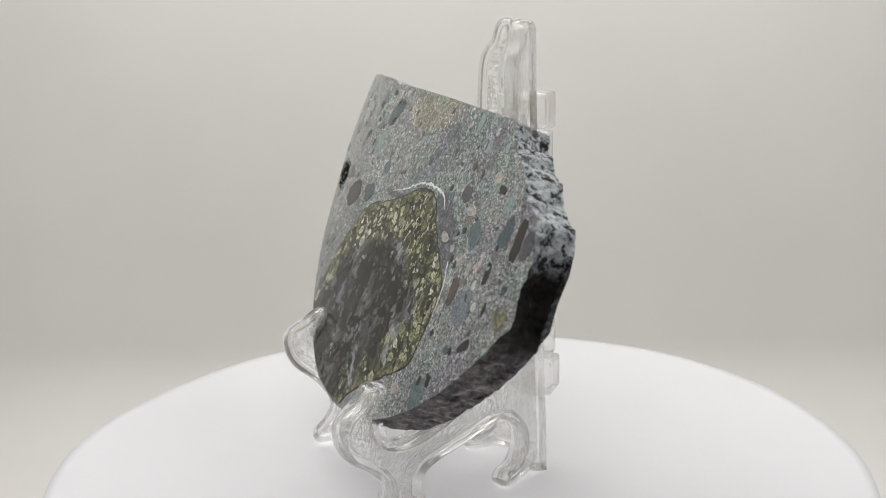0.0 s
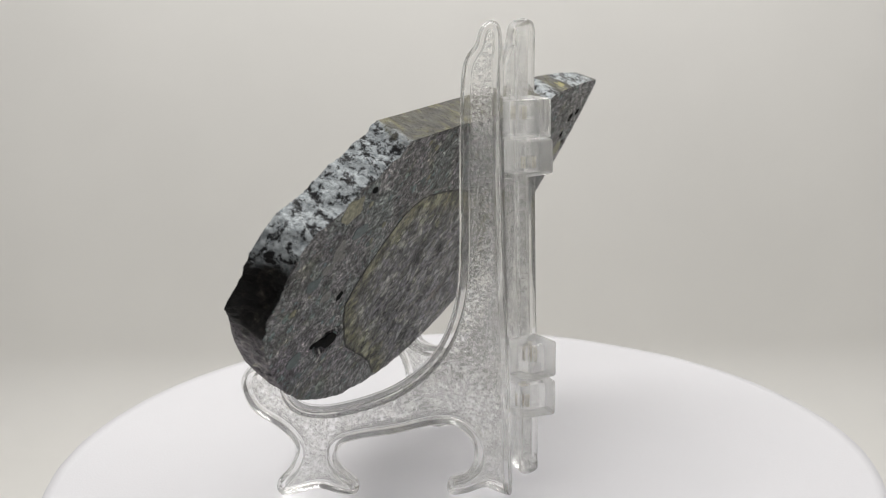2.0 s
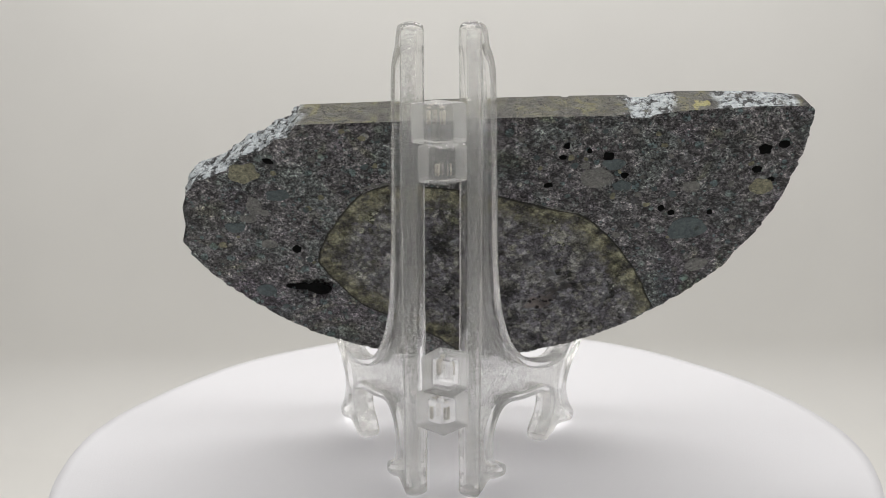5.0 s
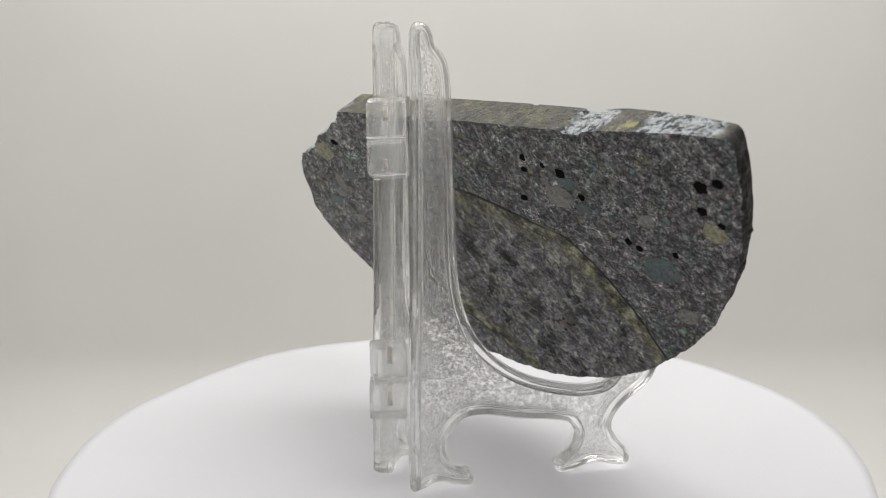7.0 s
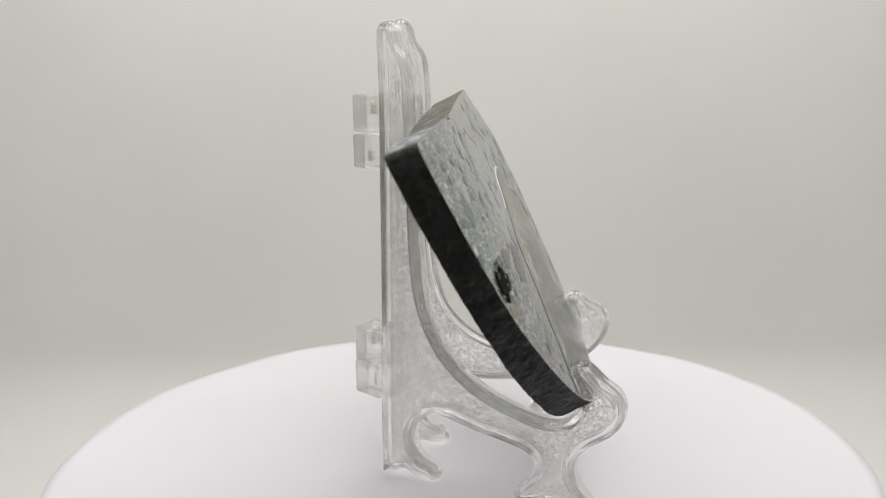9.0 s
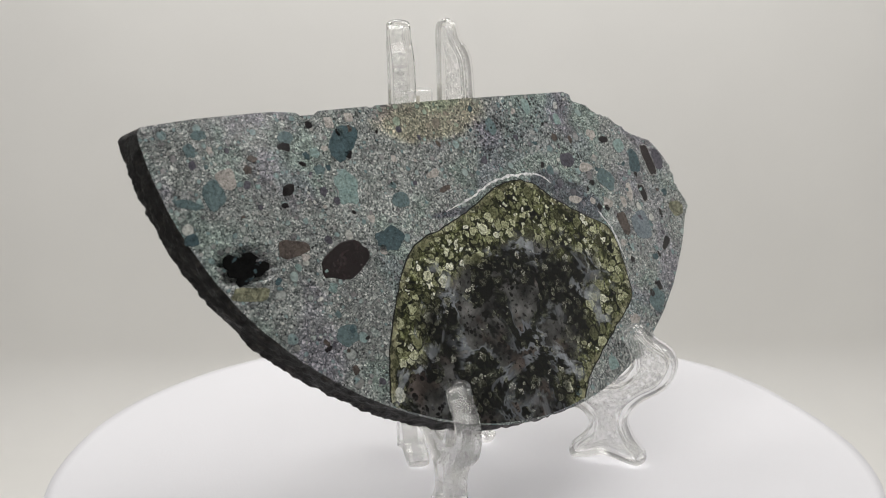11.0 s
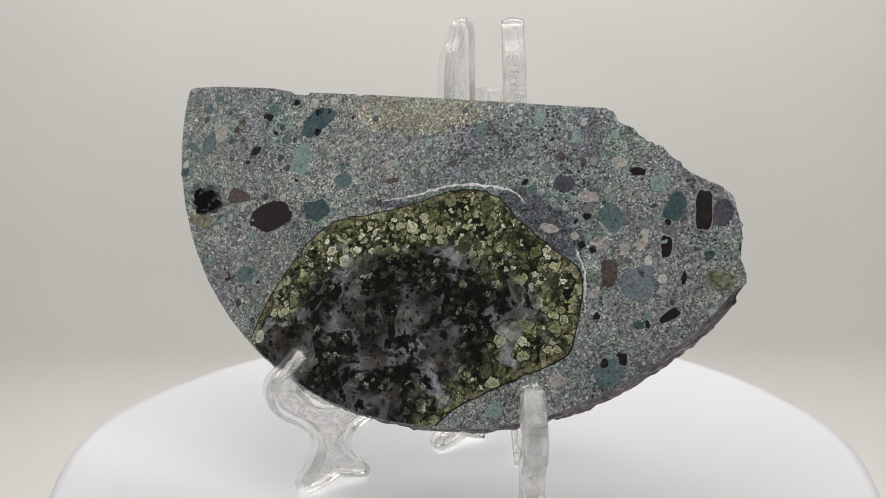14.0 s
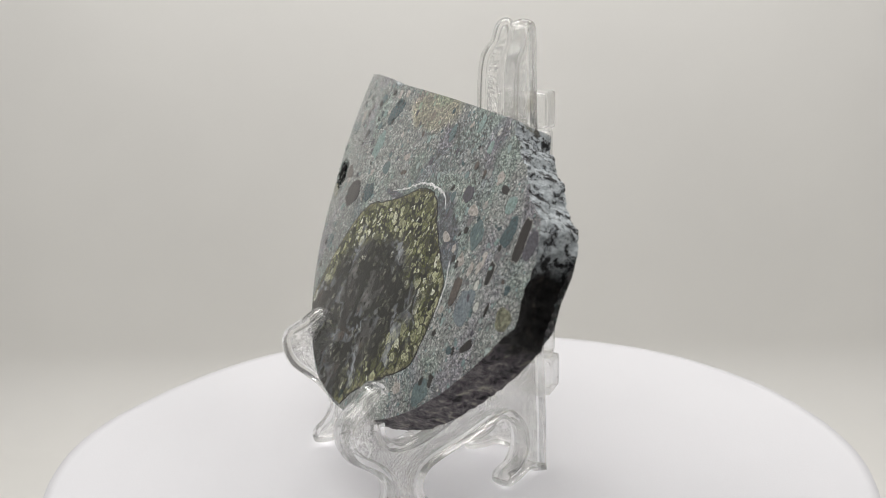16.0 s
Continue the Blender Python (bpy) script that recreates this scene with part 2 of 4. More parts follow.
def nodule_material(name, k, rough, colour=1.0):
    """Banded nodule: dark skin, olive grape-like band, smoky chalcedony heart. k: how pale."""
    m = Nodes(name)
    a = m.add("ShaderNodeAttribute", attribute_name="shell")
    s = m.calc("ADD", a.outputs["Fac"], m.calc("MULTIPLY", m.calc("SUBTRACT", m.noise(75, 5), 0.5), 26.0))
    # the grape-like band is widest above and to one side of the heart
    s = m.calc("SUBTRACT", s, m.calc("ADD", m.calc("MULTIPLY", m.axes()[0], 35.0), m.calc("MULTIPLY", m.calc("ADD", m.axes()[1], 0.062), 200.0)))
    thin = m.calc("ADD", a.outputs["Fac"], m.calc("MULTIPLY", m.calc("SUBTRACT", m.noise(220, 3), 0.5), 0.8))

    def t(*c):
        return tuple(x * k for x in c)
    vec = m.warped(0.0022, 300)
    moss = m.ramp(m.noise(210, 7, 0.72, 0.6), (0.43, t(0.004, 0.005, 0.003)), (0.51, t(0.022, 0.025, 0.008)), (0.58, t(0.115, 0.125, 0.042)), (0.68, t(0.36, 0.385, 0.19)))
    berry = moss
    for scale, share, size in ((640, 0.72, 0.50), (400, 0.60, 0.50), (260, 0.50, 0.48)):
        bv = m.warped(0.0030, 480)
        d, tone = m.cells(scale, vector=bv), m.add("ShaderNodeSeparateColor")
        m.put(tone.inputs[0], m.cells(scale, vector=bv, out="Color"))
        d = m.calc("ADD", d, m.calc("MULTIPLY", m.calc("SUBTRACT", m.noise(1200, 3), 0.5), 0.22))
        some = m.step(tone.outputs[1], 1 - share, 1 - share + 0.02)
        fill = m.ramp(tone.outputs[0], (0.0, t(0.05, 0.052, 0.022)), (0.3, t(0.13, 0.135, 0.06)), (0.55, t(0.26, 0.265, 0.135)), (0.8, t(0.44, 0.445, 0.27)), (1.0, t(0.66, 0.66, 0.55)))
        fill = m.mix(m.step(m.noise(1500, 5, 0.7), 0.42, 0.54), m.mix(1.0, fill, (0.40, 0.42, 0.34), "MULTIPLY"), fill)
        fill = m.mix(1.0, fill, m.ramp(d, (size * 0.35, 0.85), (size * 0.58, 0.6), (size * 0.74, 1.15), (size * 0.9, 0.9)), "MULTIPLY")
        inside = m.calc("MULTIPLY", m.step(d, size, size * 0.9), some)
        edge = m.calc("MULTIPLY", m.step(d, size * 1.35, size * 1.08), some)
        berry = m.mix(inside, m.mix(m.calc("MULTIPLY", edge, 0.85), berry, t(0.008, 0.009, 0.005)), fill)
    ground = m.noise(330, 8, 0.75, 0.5)
    dark = m.ramp(ground, (0.47, t(0.003, 0.0035, 0.003)), (0.56, t(0.012, 0.0135, 0.009)), (0.65, t(0.075, 0.08, 0.055)), (0.76, t(0.22, 0.225, 0.17)))
    ov = m.warped(0.0026, 600)
    o_rim, orb = m.calc("SUBTRACT", 0.5, m.cells(430, vector=ov)), m.add("ShaderNodeSeparateColor")
    m.put(orb.inputs[0], m.cells(430, vector=ov, out="Color"))
    o_in = m.calc("MULTIPLY", m.step(o_rim, 0.06, 0.12), m.step(orb.outputs[1], 0.45, 0.47))
    ringed = m.ramp(o_rim, (0.12, 1.5), (0.20, 0.4), (0.34, 1.0))
    o_fill = m.mix(m.step(m.noise(1300, 5, 0.7), 0.45, 0.55), t(0.03, 0.031, 0.02), m.ramp(orb.outputs[0], (0.0, t(0.05, 0.053, 0.034)), (0.6, t(0.14, 0.145, 0.10)), (1.0, t(0.33, 0.33, 0.27))))
    dark = m.mix(o_in, dark, m.mix(1.0, o_fill, ringed, "MULTIPLY"))
    patch = m.noise(58, 4, 0.6, 0.5)
    smoke = m.ramp(m.noise(110, 5, 0.6), (0.36, t(0.008, 0.008, 0.008)), (0.5, t(0.045, 0.045, 0.042)), (0.70, t(0.14, 0.138, 0.133)))
    dots = m.calc("MULTIPLY", m.step(m.cells(560, vector=vec), 0.44, 0.32), m.step(m.noise(150, 3), 0.46, 0.52))
    smoke = m.mix(dots, smoke, t(0.006, 0.006, 0.006))
    smoke = m.mix(m.step(m.noise(380, 8, 0.75), 0.56, 0.61), smoke, t(0.006, 0.0055, 0.005))
    smoke = m.mix(m.calc("MULTIPLY", m.step(m.noise(80, 2), 0.52, 0.62), 0.6), smoke, m.mix(1.0, smoke, (1.1, 0.72, 0.6), "MULTIPLY"))
    heart = m.mix(m.step(patch, 0.515, 0.54), dark, smoke)
    fringe = m.calc("MULTIPLY", m.step(m.calc("ABSOLUTE", m.calc("SUBTRACT", patch, 0.51)), 0.03, 0.002), m.step(m.noise(48, 3), 0.45, 0.58))
    heart = m.mix(m.calc("MULTIPLY", fringe, 0.38), heart, t(0.30, 0.325, 0.36))
    cloud = m.step(m.noise(66, 4, 0.6, 0.8), 0.60, 0.68)
    heart = m.mix(m.calc("MULTIPLY", cloud, 0.22), heart, t(0.36, 0.38, 0.41))
    heart = m.mix(1.0, heart, m.ramp(m.noise(52, 4, 0.6, 0.6), (0.40, 0.38), (0.52, 0.85), (0.64, 1.3)), "MULTIPLY")
    col = m.mix(m.step(s, 6.0, 14.0), berry, heart)
    milkstone = m.calc("MULTIPLY", m.step(m.noise(95, 4, 0.6, 0.7), 0.555, 0.63), m.calc("MULTIPLY", m.step(s, 3.0, 9.0), m.step(s, 22.0, 13.0)))
    col = m.mix(m.calc("MULTIPLY", milkstone, 0.5), col, m.ramp(m.noise(300, 4), (0.35, t(0.16, 0.175, 0.19)), (0.65, t(0.40, 0.43, 0.455))))
    skin = m.mix(m.step(m.calc("ABSOLUTE", m.calc("SUBTRACT", thin, 2.7)), 0.42, 0.18), t(0.22, 0.21, 0.11), t(0.46, 0.45, 0.35))
    col = m.mix(m.calc("MULTIPLY", m.calc("MULTIPLY", m.step(thin, 2.4, 1.4), m.step(m.noise(300, 6, 0.7), 0.40, 0.56)), 0.7), col, m.mix(m.step(m.noise(420, 6, 0.7), 0.44, 0.56), skin, t(0.03, 0.03, 0.016)))
    col = m.mix(m.step(thin, 0.62, 0.3), col, t(0.012, 0.012, 0.012))
    hue = m.add("ShaderNodeHueSaturation")
    hue.inputs["Saturation"].default_value = colour
    m.put(hue.inputs["Color"], col)
    col = hue.outputs[0]
    if rough > 0.2:
        grit = (0.2, 0.19, 0.21)
        for scale, blend in ((380, 1.0), (760, 0.55)):
            gv = m.warped(0.0026, 420)
            crystal = m.add("ShaderNodeSeparateColor")
            m.put(crystal.inputs[0], m.cells(scale, vector=gv, out="Color"))
            body = m.ramp(crystal.outputs[0], (0.0, (0.07, 0.068, 0.062)), (0.35, (0.19, 0.182, 0.20)), (0.7, (0.32, 0.308, 0.335)), (0.85, (0.36, 0.355, 0.28)), (1.0, (0.60, 0.59, 0.58)))
            body = m.mix(1.0, body, m.ramp(m.cells(scale, "DISTANCE_TO_EDGE", gv), (0.02, 0.45), (0.10, 1.0)), "MULTIPLY")
            grit = m.mix(blend, grit, body)
        grit = m.mix(1.0, grit, m.ramp(m.noise(800, 6, 0.8), (0.42, 0.35), (0.49, 0.95), (0.53, 1.1), (0.60, 1.6)), "MULTIPLY")
        grit = m.mix(1.0, grit, m.ramp(m.noise(120, 5, 0.7, 0.8), (0.40, 0.4), (0.47, 0.9), (0.56, 1.1), (0.64, 1.35)), "MULTIPLY")
        col = m.mix(m.calc("MULTIPLY", m.step(m.noise(95, 5, 0.7), 0.38, 0.48), 0.88), col, grit)
        olive = m.mix(1.0, m.ramp(m.noise(260, 5, 0.7), (0.40, (0.02, 0.019, 0.013)), (0.48, (0.14, 0.135, 0.085)), (0.54, (0.27, 0.26, 0.16)), (0.62, (0.52, 0.50, 0.32))), m.ramp(m.noise(900, 4, 0.7), (0.36, 0.35), (0.6, 1.2)), "MULTIPLY")
        band = m.calc("ADD", thin, m.calc("MULTIPLY", m.calc("SUBTRACT", m.noise(110, 3), 0.5), 6.0))
        col = m.mix(m.calc("MULTIPLY", m.step(band, 8.5, 2.5), 0.78), col, olive)
        col = m.mix(m.calc("MULTIPLY", m.step(thin, 0.9, 0.45), 0.85), col, (0.02, 0.02, 0.018))
        m.bump(m.calc("ADD", m.noise(700, 5, 0.7), m.noise(260, 4)), 0.7, 0.0008)
    else:
        m.bump(m.noise(900, 3), 0.2, 0.0003)
    return m.done(col, m.ramp(m.noise(300), (0.3, rough), (0.7, rough * 1.9)), 0.22)


PAPER = paper_material("white_paper", (0.708, 0.703, 0.728))
BACKDROP = paper_material("backdrop_paper", (0.775, 0.764, 0.739), 0.08)
CLEAR = plastic_material("clear_plastic", 0.0, 0.016, 0.22)
PEBBLED = plastic_material("pebbled_plastic", 1.0, 0.09, 0.44)
CLOUDY = plastic_material("cloudy_plastic", 0.0, 0.13, 0.32)
TAN = stone_material("tan_plastic", (0.66, 0.61, 0.50), (0.78, 0.73, 0.63), 200, (0.2, 0.3))
POLISHED = face_material("polished_conglomerate", False)
SAWN = face_material("sawn_conglomerate", True)
RIND = rind_material()
NODULE_FACE = nodule_material("nodule_polished", 1.35, 0.12, 0.86)
NODULE_BACK = nodule_material("nodule_sawn", 1.9, 0.34, 0.6)
TEAL_DARK = stone_material("dark_teal_pebble", (0.035, 0.06, 0.068), (0.06, 0.10, 0.112))
TEAL = stone_material("teal_pebble", (0.075, 0.115, 0.12), (0.125, 0.175, 0.18))
TEAL_PALE = stone_material("pale_teal_pebble", (0.16, 0.235, 0.225), (0.25, 0.33, 0.31))
PINK = stone_material("pale_pebble", (0.30, 0.28, 0.255), (0.46, 0.43, 0.40))
BROWN = stone_material("brown_pebble", (0.045, 0.036, 0.032), (0.11, 0.088, 0.075))
BLACK = stone_material("black_pebble", (0.004, 0.003, 0.004), (0.012, 0.009, 0.010), rough=(0.1, 0.16))
DARK_BROWN = stone_material("dark_brown_pebble", (0.007, 0.0045, 0.005), (0.022, 0.0135, 0.014))
PALE_RIM = stone_material("pale_rim", (0.20, 0.20, 0.19), (0.40, 0.40, 0.38), 500)
BLUE_GREY = stone_material("blue_grey_pebble", (0.12, 0.15, 0.17), (0.20, 0.235, 0.26))
PURPLE = stone_material("purple_pebble", (0.05, 0.048, 0.062), (0.095, 0.09, 0.11))
OLIVE = stone_material("olive_pebble", (0.03, 0.034, 0.022), (0.30, 0.30, 0.20), 420)
VEIN = stone_material("white_vein", (0.55, 0.56, 0.57), (0.82, 0.82, 0.82))
BACK_GREY = stone_material("grey_pebble_sawn", (0.112, 0.112, 0.105), (0.243, 0.239, 0.219), rough=(0.35, 0.5))
BACK_OLIVE = stone_material("olive_pebble_sawn", (0.132, 0.132, 0.083), (0.347, 0.330, 0.215), 500, (0.35, 0.5))
BACK_TEAL = stone_material("teal_pebble_sawn", (0.051, 0.074, 0.078), (0.104, 0.135, 0.135), rough=(0.35, 0.5))
# near-black, glossless: the shade inside hollows and pits put into a colour
PIT_SHADE = stone_material("pit_shade", (0.003, 0.003, 0.003), (0.008, 0.008, 0.008), rough=(0.7, 0.9), spec=0.06)
BOX = paper_material("box_lining", (0.70, 0.70, 0.69))


# ---------------- building helpers ----------------
from mathutils.geometry import delaunay_2d_cdt


def mesh_of(name, bm, *mats, smooth=True):
    me = bpy.data.meshes.new(name)
    bm.normal_update()
    bm.to_mesh(me)
    bm.free()
    for mt in mats:
        me.materials.append(mt)
    me.polygons.foreach_set("use_smooth", [smooth] * len(me.polygons))
    return me


def part(name, bm, material, parent, label="", smooth=True):
    ob = new(name, mesh_of(name, bm, material, smooth=smooth))
    ob.parent = parent
    return tagged(ob, label)


def box_bm(x0, x1, y0, y1, z0, z1, bevel=0.0, m=Matrix()):
    bm = bmesh.new()
    bmesh.ops.create_cube(bm, size=1)
    bmesh.ops.transform(bm, verts=bm.verts, matrix=Matrix.Translation(((x0 + x1) / 2, (y0 + y1) / 2, (z0 + z1) / 2)) @ Matrix.Diagonal((x1 - x0, y1 - y0, z1 - z0, 1)))
    if bevel:
        bmesh.ops.bevel(bm, geom=bm.edges[:], offset=bevel, segments=2, affect="EDGES", profile=0.5)
    bmesh.ops.transform(bm, verts=bm.verts, matrix=m)
    return bm


def smooth_loop(points, step):
    """A closed rounded line through the points, cut at even steps."""
    pts = [Vector(p) for p in points]
    n, dense = len(pts), []
    for i in range(n):
        a, b, c, d = pts[i - 1], pts[i], pts[(i + 1) % n], pts[(i + 2) % n]
        t0, t1 = (c - a), (d - b)
        span = (c - b).length
        if t0.length:
            t0 = t0.normalized() * span
        if t1.length:
            t1 = t1.normalized() * span
        for k in range(24):
            s = k / 24
            dense.append((2 * s**3 - 3 * s**2 + 1) * b + (s**3 - 2 * s**2 + s) * t0 + (-2 * s**3 + 3 * s**2) * c + (s**3 - s**2) * t1)
    return even_loop(dense, step)


def even_loop(dense, step):
    total = sum((dense[i] - dense[i - 1]).length for i in range(len(dense)))
    count = max(8, int(total / step))
    out, need, gone = [], 0.0, 0.0
    for i in range(len(dense)):
        a, b = dense[i], dense[(i + 1) % len(dense)]
        length = (b - a).length
        while length and need <= gone + length and len(out) < count:
            out.append(a.lerp(b, (need - gone) / length))
            need += total / count
        gone += length
    return out


# ---------------- the photo box: paper sweep, sides, roof ----------------
FLOOR = -0.090


def sweep():
    bm = bmesh.new()
    prof = [(-0.75, FLOOR)] + [(-0.6 + 0.1 * i, FLOOR) for i in range(8)] + [(0.13, FLOOR)]
    y0, r = 0.212, 0.043
    prof += [(y0 + r * math.sin(a), FLOOR + r - r * math.cos(a)) for a in (math.pi / 2 * k / 14 for k in range(15))]
    prof += [(y0 + r, FLOOR + r + 0.05 * i) for i in range(1, 10)]
    rows = []
    for i in range(33):
        x = -0.45 + 0.9 * i / 32
        rows.append([bm.verts.new((x, y, z + (0.0006 * math.sin(9 * x + 4 * y) if z > FLOOR else 0))) for y, z in prof])
    for a, b in zip(rows, rows[1:]):
        for k in range(len(prof) - 1):
            bm.faces.new((a[k], b[k], b[k + 1], a[k + 1]))
    ob = new("backdrop", mesh_of("backdrop", bm, BACKDROP))
    s = ob.modifiers.new("thick", "SOLIDIFY")
    s.thickness, s.offset = 0.0012, -1
    return tagged(ob, "seamless pale grey paper sweep behind the turntable", "backdrop", kind="structure")


sweep()
for wall_name, dims in (("wall_west", (-0.47, -0.452, -0.24, 0.30, FLOOR, 0.42)), ("wall_east", (0.452, 0.47, -0.24, 0.30, FLOOR, 0.42)),
                        ("ceiling", (-0.47, 0.47, -0.24, 0.30, 0.42, 0.438))):
    tagged(new(wall_name, mesh_of(wall_name, box_bm(*dims), BOX, smooth=False)), "plain white lining of a photo box", "wall", kind="structure")


# ---------------- the turntable ----------------
# how the hand-cut edge strays from a circle, in mm: cosine and sine of one, two, three ... waves round the disc
CUT = ((-0.17, 0.57), (-0.14, 0.63), (-0.11, 0.0), (-0.10, 0.30), (-0.44, -0.07), (0.35, -0.33), (-0.12, 0.13), (-0.07, -0.03), (0.2, -0.05))


def paper_disc():
    """A round white sheet whose border curls up a little and is cut unevenly."""
    bm = bmesh.new()
    rings, seg = 40, 220
    prev, centre = None, bm.verts.new((0, 0, 0))
    for k in range(1, rings + 1):
        q = k / rings
        ring = []
        for i in range(seg):
            a = 2 * math.pi * i / seg
            edge = 0.1180 + sum(c * MM * math.cos(k * a) + d * MM * math.sin(k * a) for k, (c, d) in enumerate(CUT, 1)) + 0.0003 * noise.noise((9 * math.cos(a), 9 * math.sin(a), 2))
            r = edge * q
            lift = 0.0028 * max(0.0, (q - 0.45) / 0.55) ** 1.7 + 0.0010 * q**3 * noise.noise((2.2 * math.cos(a), 2.2 * math.sin(a), 7))
            ring.append(bm.verts.new((r * math.cos(a), r * math.sin(a), lift)))
        for i in range(seg):
            j = (i + 1) % seg
            if prev:
                bm.faces.new((prev[i], ring[i], ring[j], prev[j]))
            else:
                bm.faces.new((centre, ring[i], ring[j]))
        prev = ring
    return bm


def turntable():
    root = new("turntable")
    top = part("cover_disc", paper_disc(), PAPER, root, "round sheet of matt white paper with a slightly curled edge")
    s = top.modifiers.new("thick", "SOLIDIFY")
    s.thickness, s.offset = 0.0006, -1
    bm = bmesh.new()
    bmesh.ops.create_cone(bm, cap_ends=True, segments=96, radius1=0.072, radius2=0.072, depth=0.086)
    bmesh.ops.translate(bm, verts=bm.verts, vec=(0, 0, -0.0445))
    bmesh.ops.bevel(bm, geom=[e for e in bm.edges if len(e.link_faces) == 2 and e.calc_face_angle(0) > 1], offset=0.002, segments=2, affect="EDGES")
    part("platter", bm, BOX, root, "low white drum under the paper", smooth=False)
    return tagged(root, "round white turntable covered with plain paper", "turntable")


# ---------------- the clear plastic easel ----------------
BACK_EDGE = [(-1.6, 0.4), (-0.4, 61), (0.5, 107), (0.8, 127), (1.8, 129.6), (3.6, 130.2), (5.6, 129.2), (6.8, 127), (7.6, 124.2), (9.3, 122.2), (10.8, 119), (11.5, 113), (12.1, 92), (12.7, 64),
             (14.8, 51.5), (20.5, 40.5), (31, 32), (46, 27), (55, 26.8), (58.8, 30), (59.2, 35)]
FRONT_EDGE = [(57.2, 39.8), (58.8, 43.2), (62.2, 43.6), (66.6, 40.2), (71.6, 36.8), (73, 32.2), (70.2, 25.6), (62.2, 19.4), (58.9, 14.2), (60.8, 8.5), (64.5, 3.5), (63.3, 0.4),
              (58, 0.8), (52.2, 2), (46.9, 0.7), (42.3, 0.4), (41.5, 3.6), (46, 8.7), (47.2, 12.5), (44.8, 15.6), (30, 18.4), (16, 20.8), (10.4, 17.0),
              (8.9, 11.4), (11, 6.5), (15.8, 4.4), (16.2, 0.7), (11, 0.8), (6, 2.2), (2, 0.5)]


def inward(loop, i):
    t = (loop[(i + 1) % len(loop)] - loop[i - 1])
    return Vector((t.y, -t.x)).normalized()


def room(loop):
    """For each point of the outline, half the free width of the plate behind it."""
    pts = np.array([tuple(p) for p in loop])
    nxt = np.roll(pts, -1, axis=0)
    out = []
    for i, p in enumerate(loop):
        n = inward(loop, i)
        e = nxt - pts
        det = n.x * -e[:, 1] + n.y * e[:, 0]
        det[np.abs(det) < 1e-12] = 1e-12
        d = pts - (p.x, p.y)
        t = (d[:, 0] * -e[:, 1] + d[:, 1] * e[:, 0]) / det
        s = (n.x * d[:, 1] - n.y * d[:, 0]) / det
        ok = (t > 0.0006) & (s >= 0) & (s <= 1)
        out.append(0.5 * float(t[ok].min()) if ok.any() else 0.002)
    k = len(out)
    low = [min(out[(i + j) % k] for j in range(-3, 4)) for i in range(k)]
    return [sum(low[(i + j) % k] for j in range(-3, 4)) / 7 for i in range(k)]


def rim_bm(loop, wide, thick):
    """A bead along the closed outline: flat sides, a ridge on its outer edge."""
    section = [(0.0, 0.10), (0.14, 0.36), (0.34, 0.5), (0.76, 0.5), (0.90, 0.42), (0.93, 0.2)]
    section += [(a, -b) for a, b in reversed(section)]
    bm, rows, free = bmesh.new(), [], room(loop)
    for i, p in enumerate(loop):
        n = inward(loop, i)
        w = min(wide, 0.8 * free[i])
        rows.append([bm.verts.new(((p.x + n.x * w * a), b * thick, p.y + n.y * w * a)) for a, b in section])
    for i in range(len(rows)):
        a, b = rows[i], rows[(i + 1) % len(rows)]
        for k in range(len(section)):
            j = (k + 1) % len(section)
            bm.faces.new((a[k], b[k], b[j], a[j]))
        for k in (0, 2, 3, 4, len(section) - 5, len(section) - 4, len(section) - 3, len(section) - 1):
            bm.edges.get((a[k], b[k])).smooth = False
    bmesh.ops.recalc_face_normals(bm, faces=bm.faces)
    return bm


def web_bm(loop, inset, thick):
    free = room(loop)
    pts = [p + inward(loop, i) * min(inset, 0.72 * free[i]) for i, p in enumerate(loop)]
    k = len(pts)
    flat, _, tris, _, _, _ = delaunay_2d_cdt(pts, [(i, (i + 1) % k) for i in range(k)], [], 1, 1e-6)
    bm = bmesh.new()
    sides = [[bm.verts.new((p.x, y, p.y)) for p in flat] for y in (-thick / 2, thick / 2)]
    border = {}
    for f in tris:
        bm.faces.new([sides[0][i] for i in f])
        bm.faces.new([sides[1][i] for i in reversed(f)])
        for a, b in zip(f, f[1:] + f[:1]):
            border[(a, b)] = border.get((a, b), 0) + 1
    for a, b in border:
        if (b, a) not in border:
            bm.faces.new((sides[0][b], sides[0][a], sides[1][a], sides[1][b]))
    bmesh.ops.recalc_face_normals(bm, faces=bm.faces)
    return bm


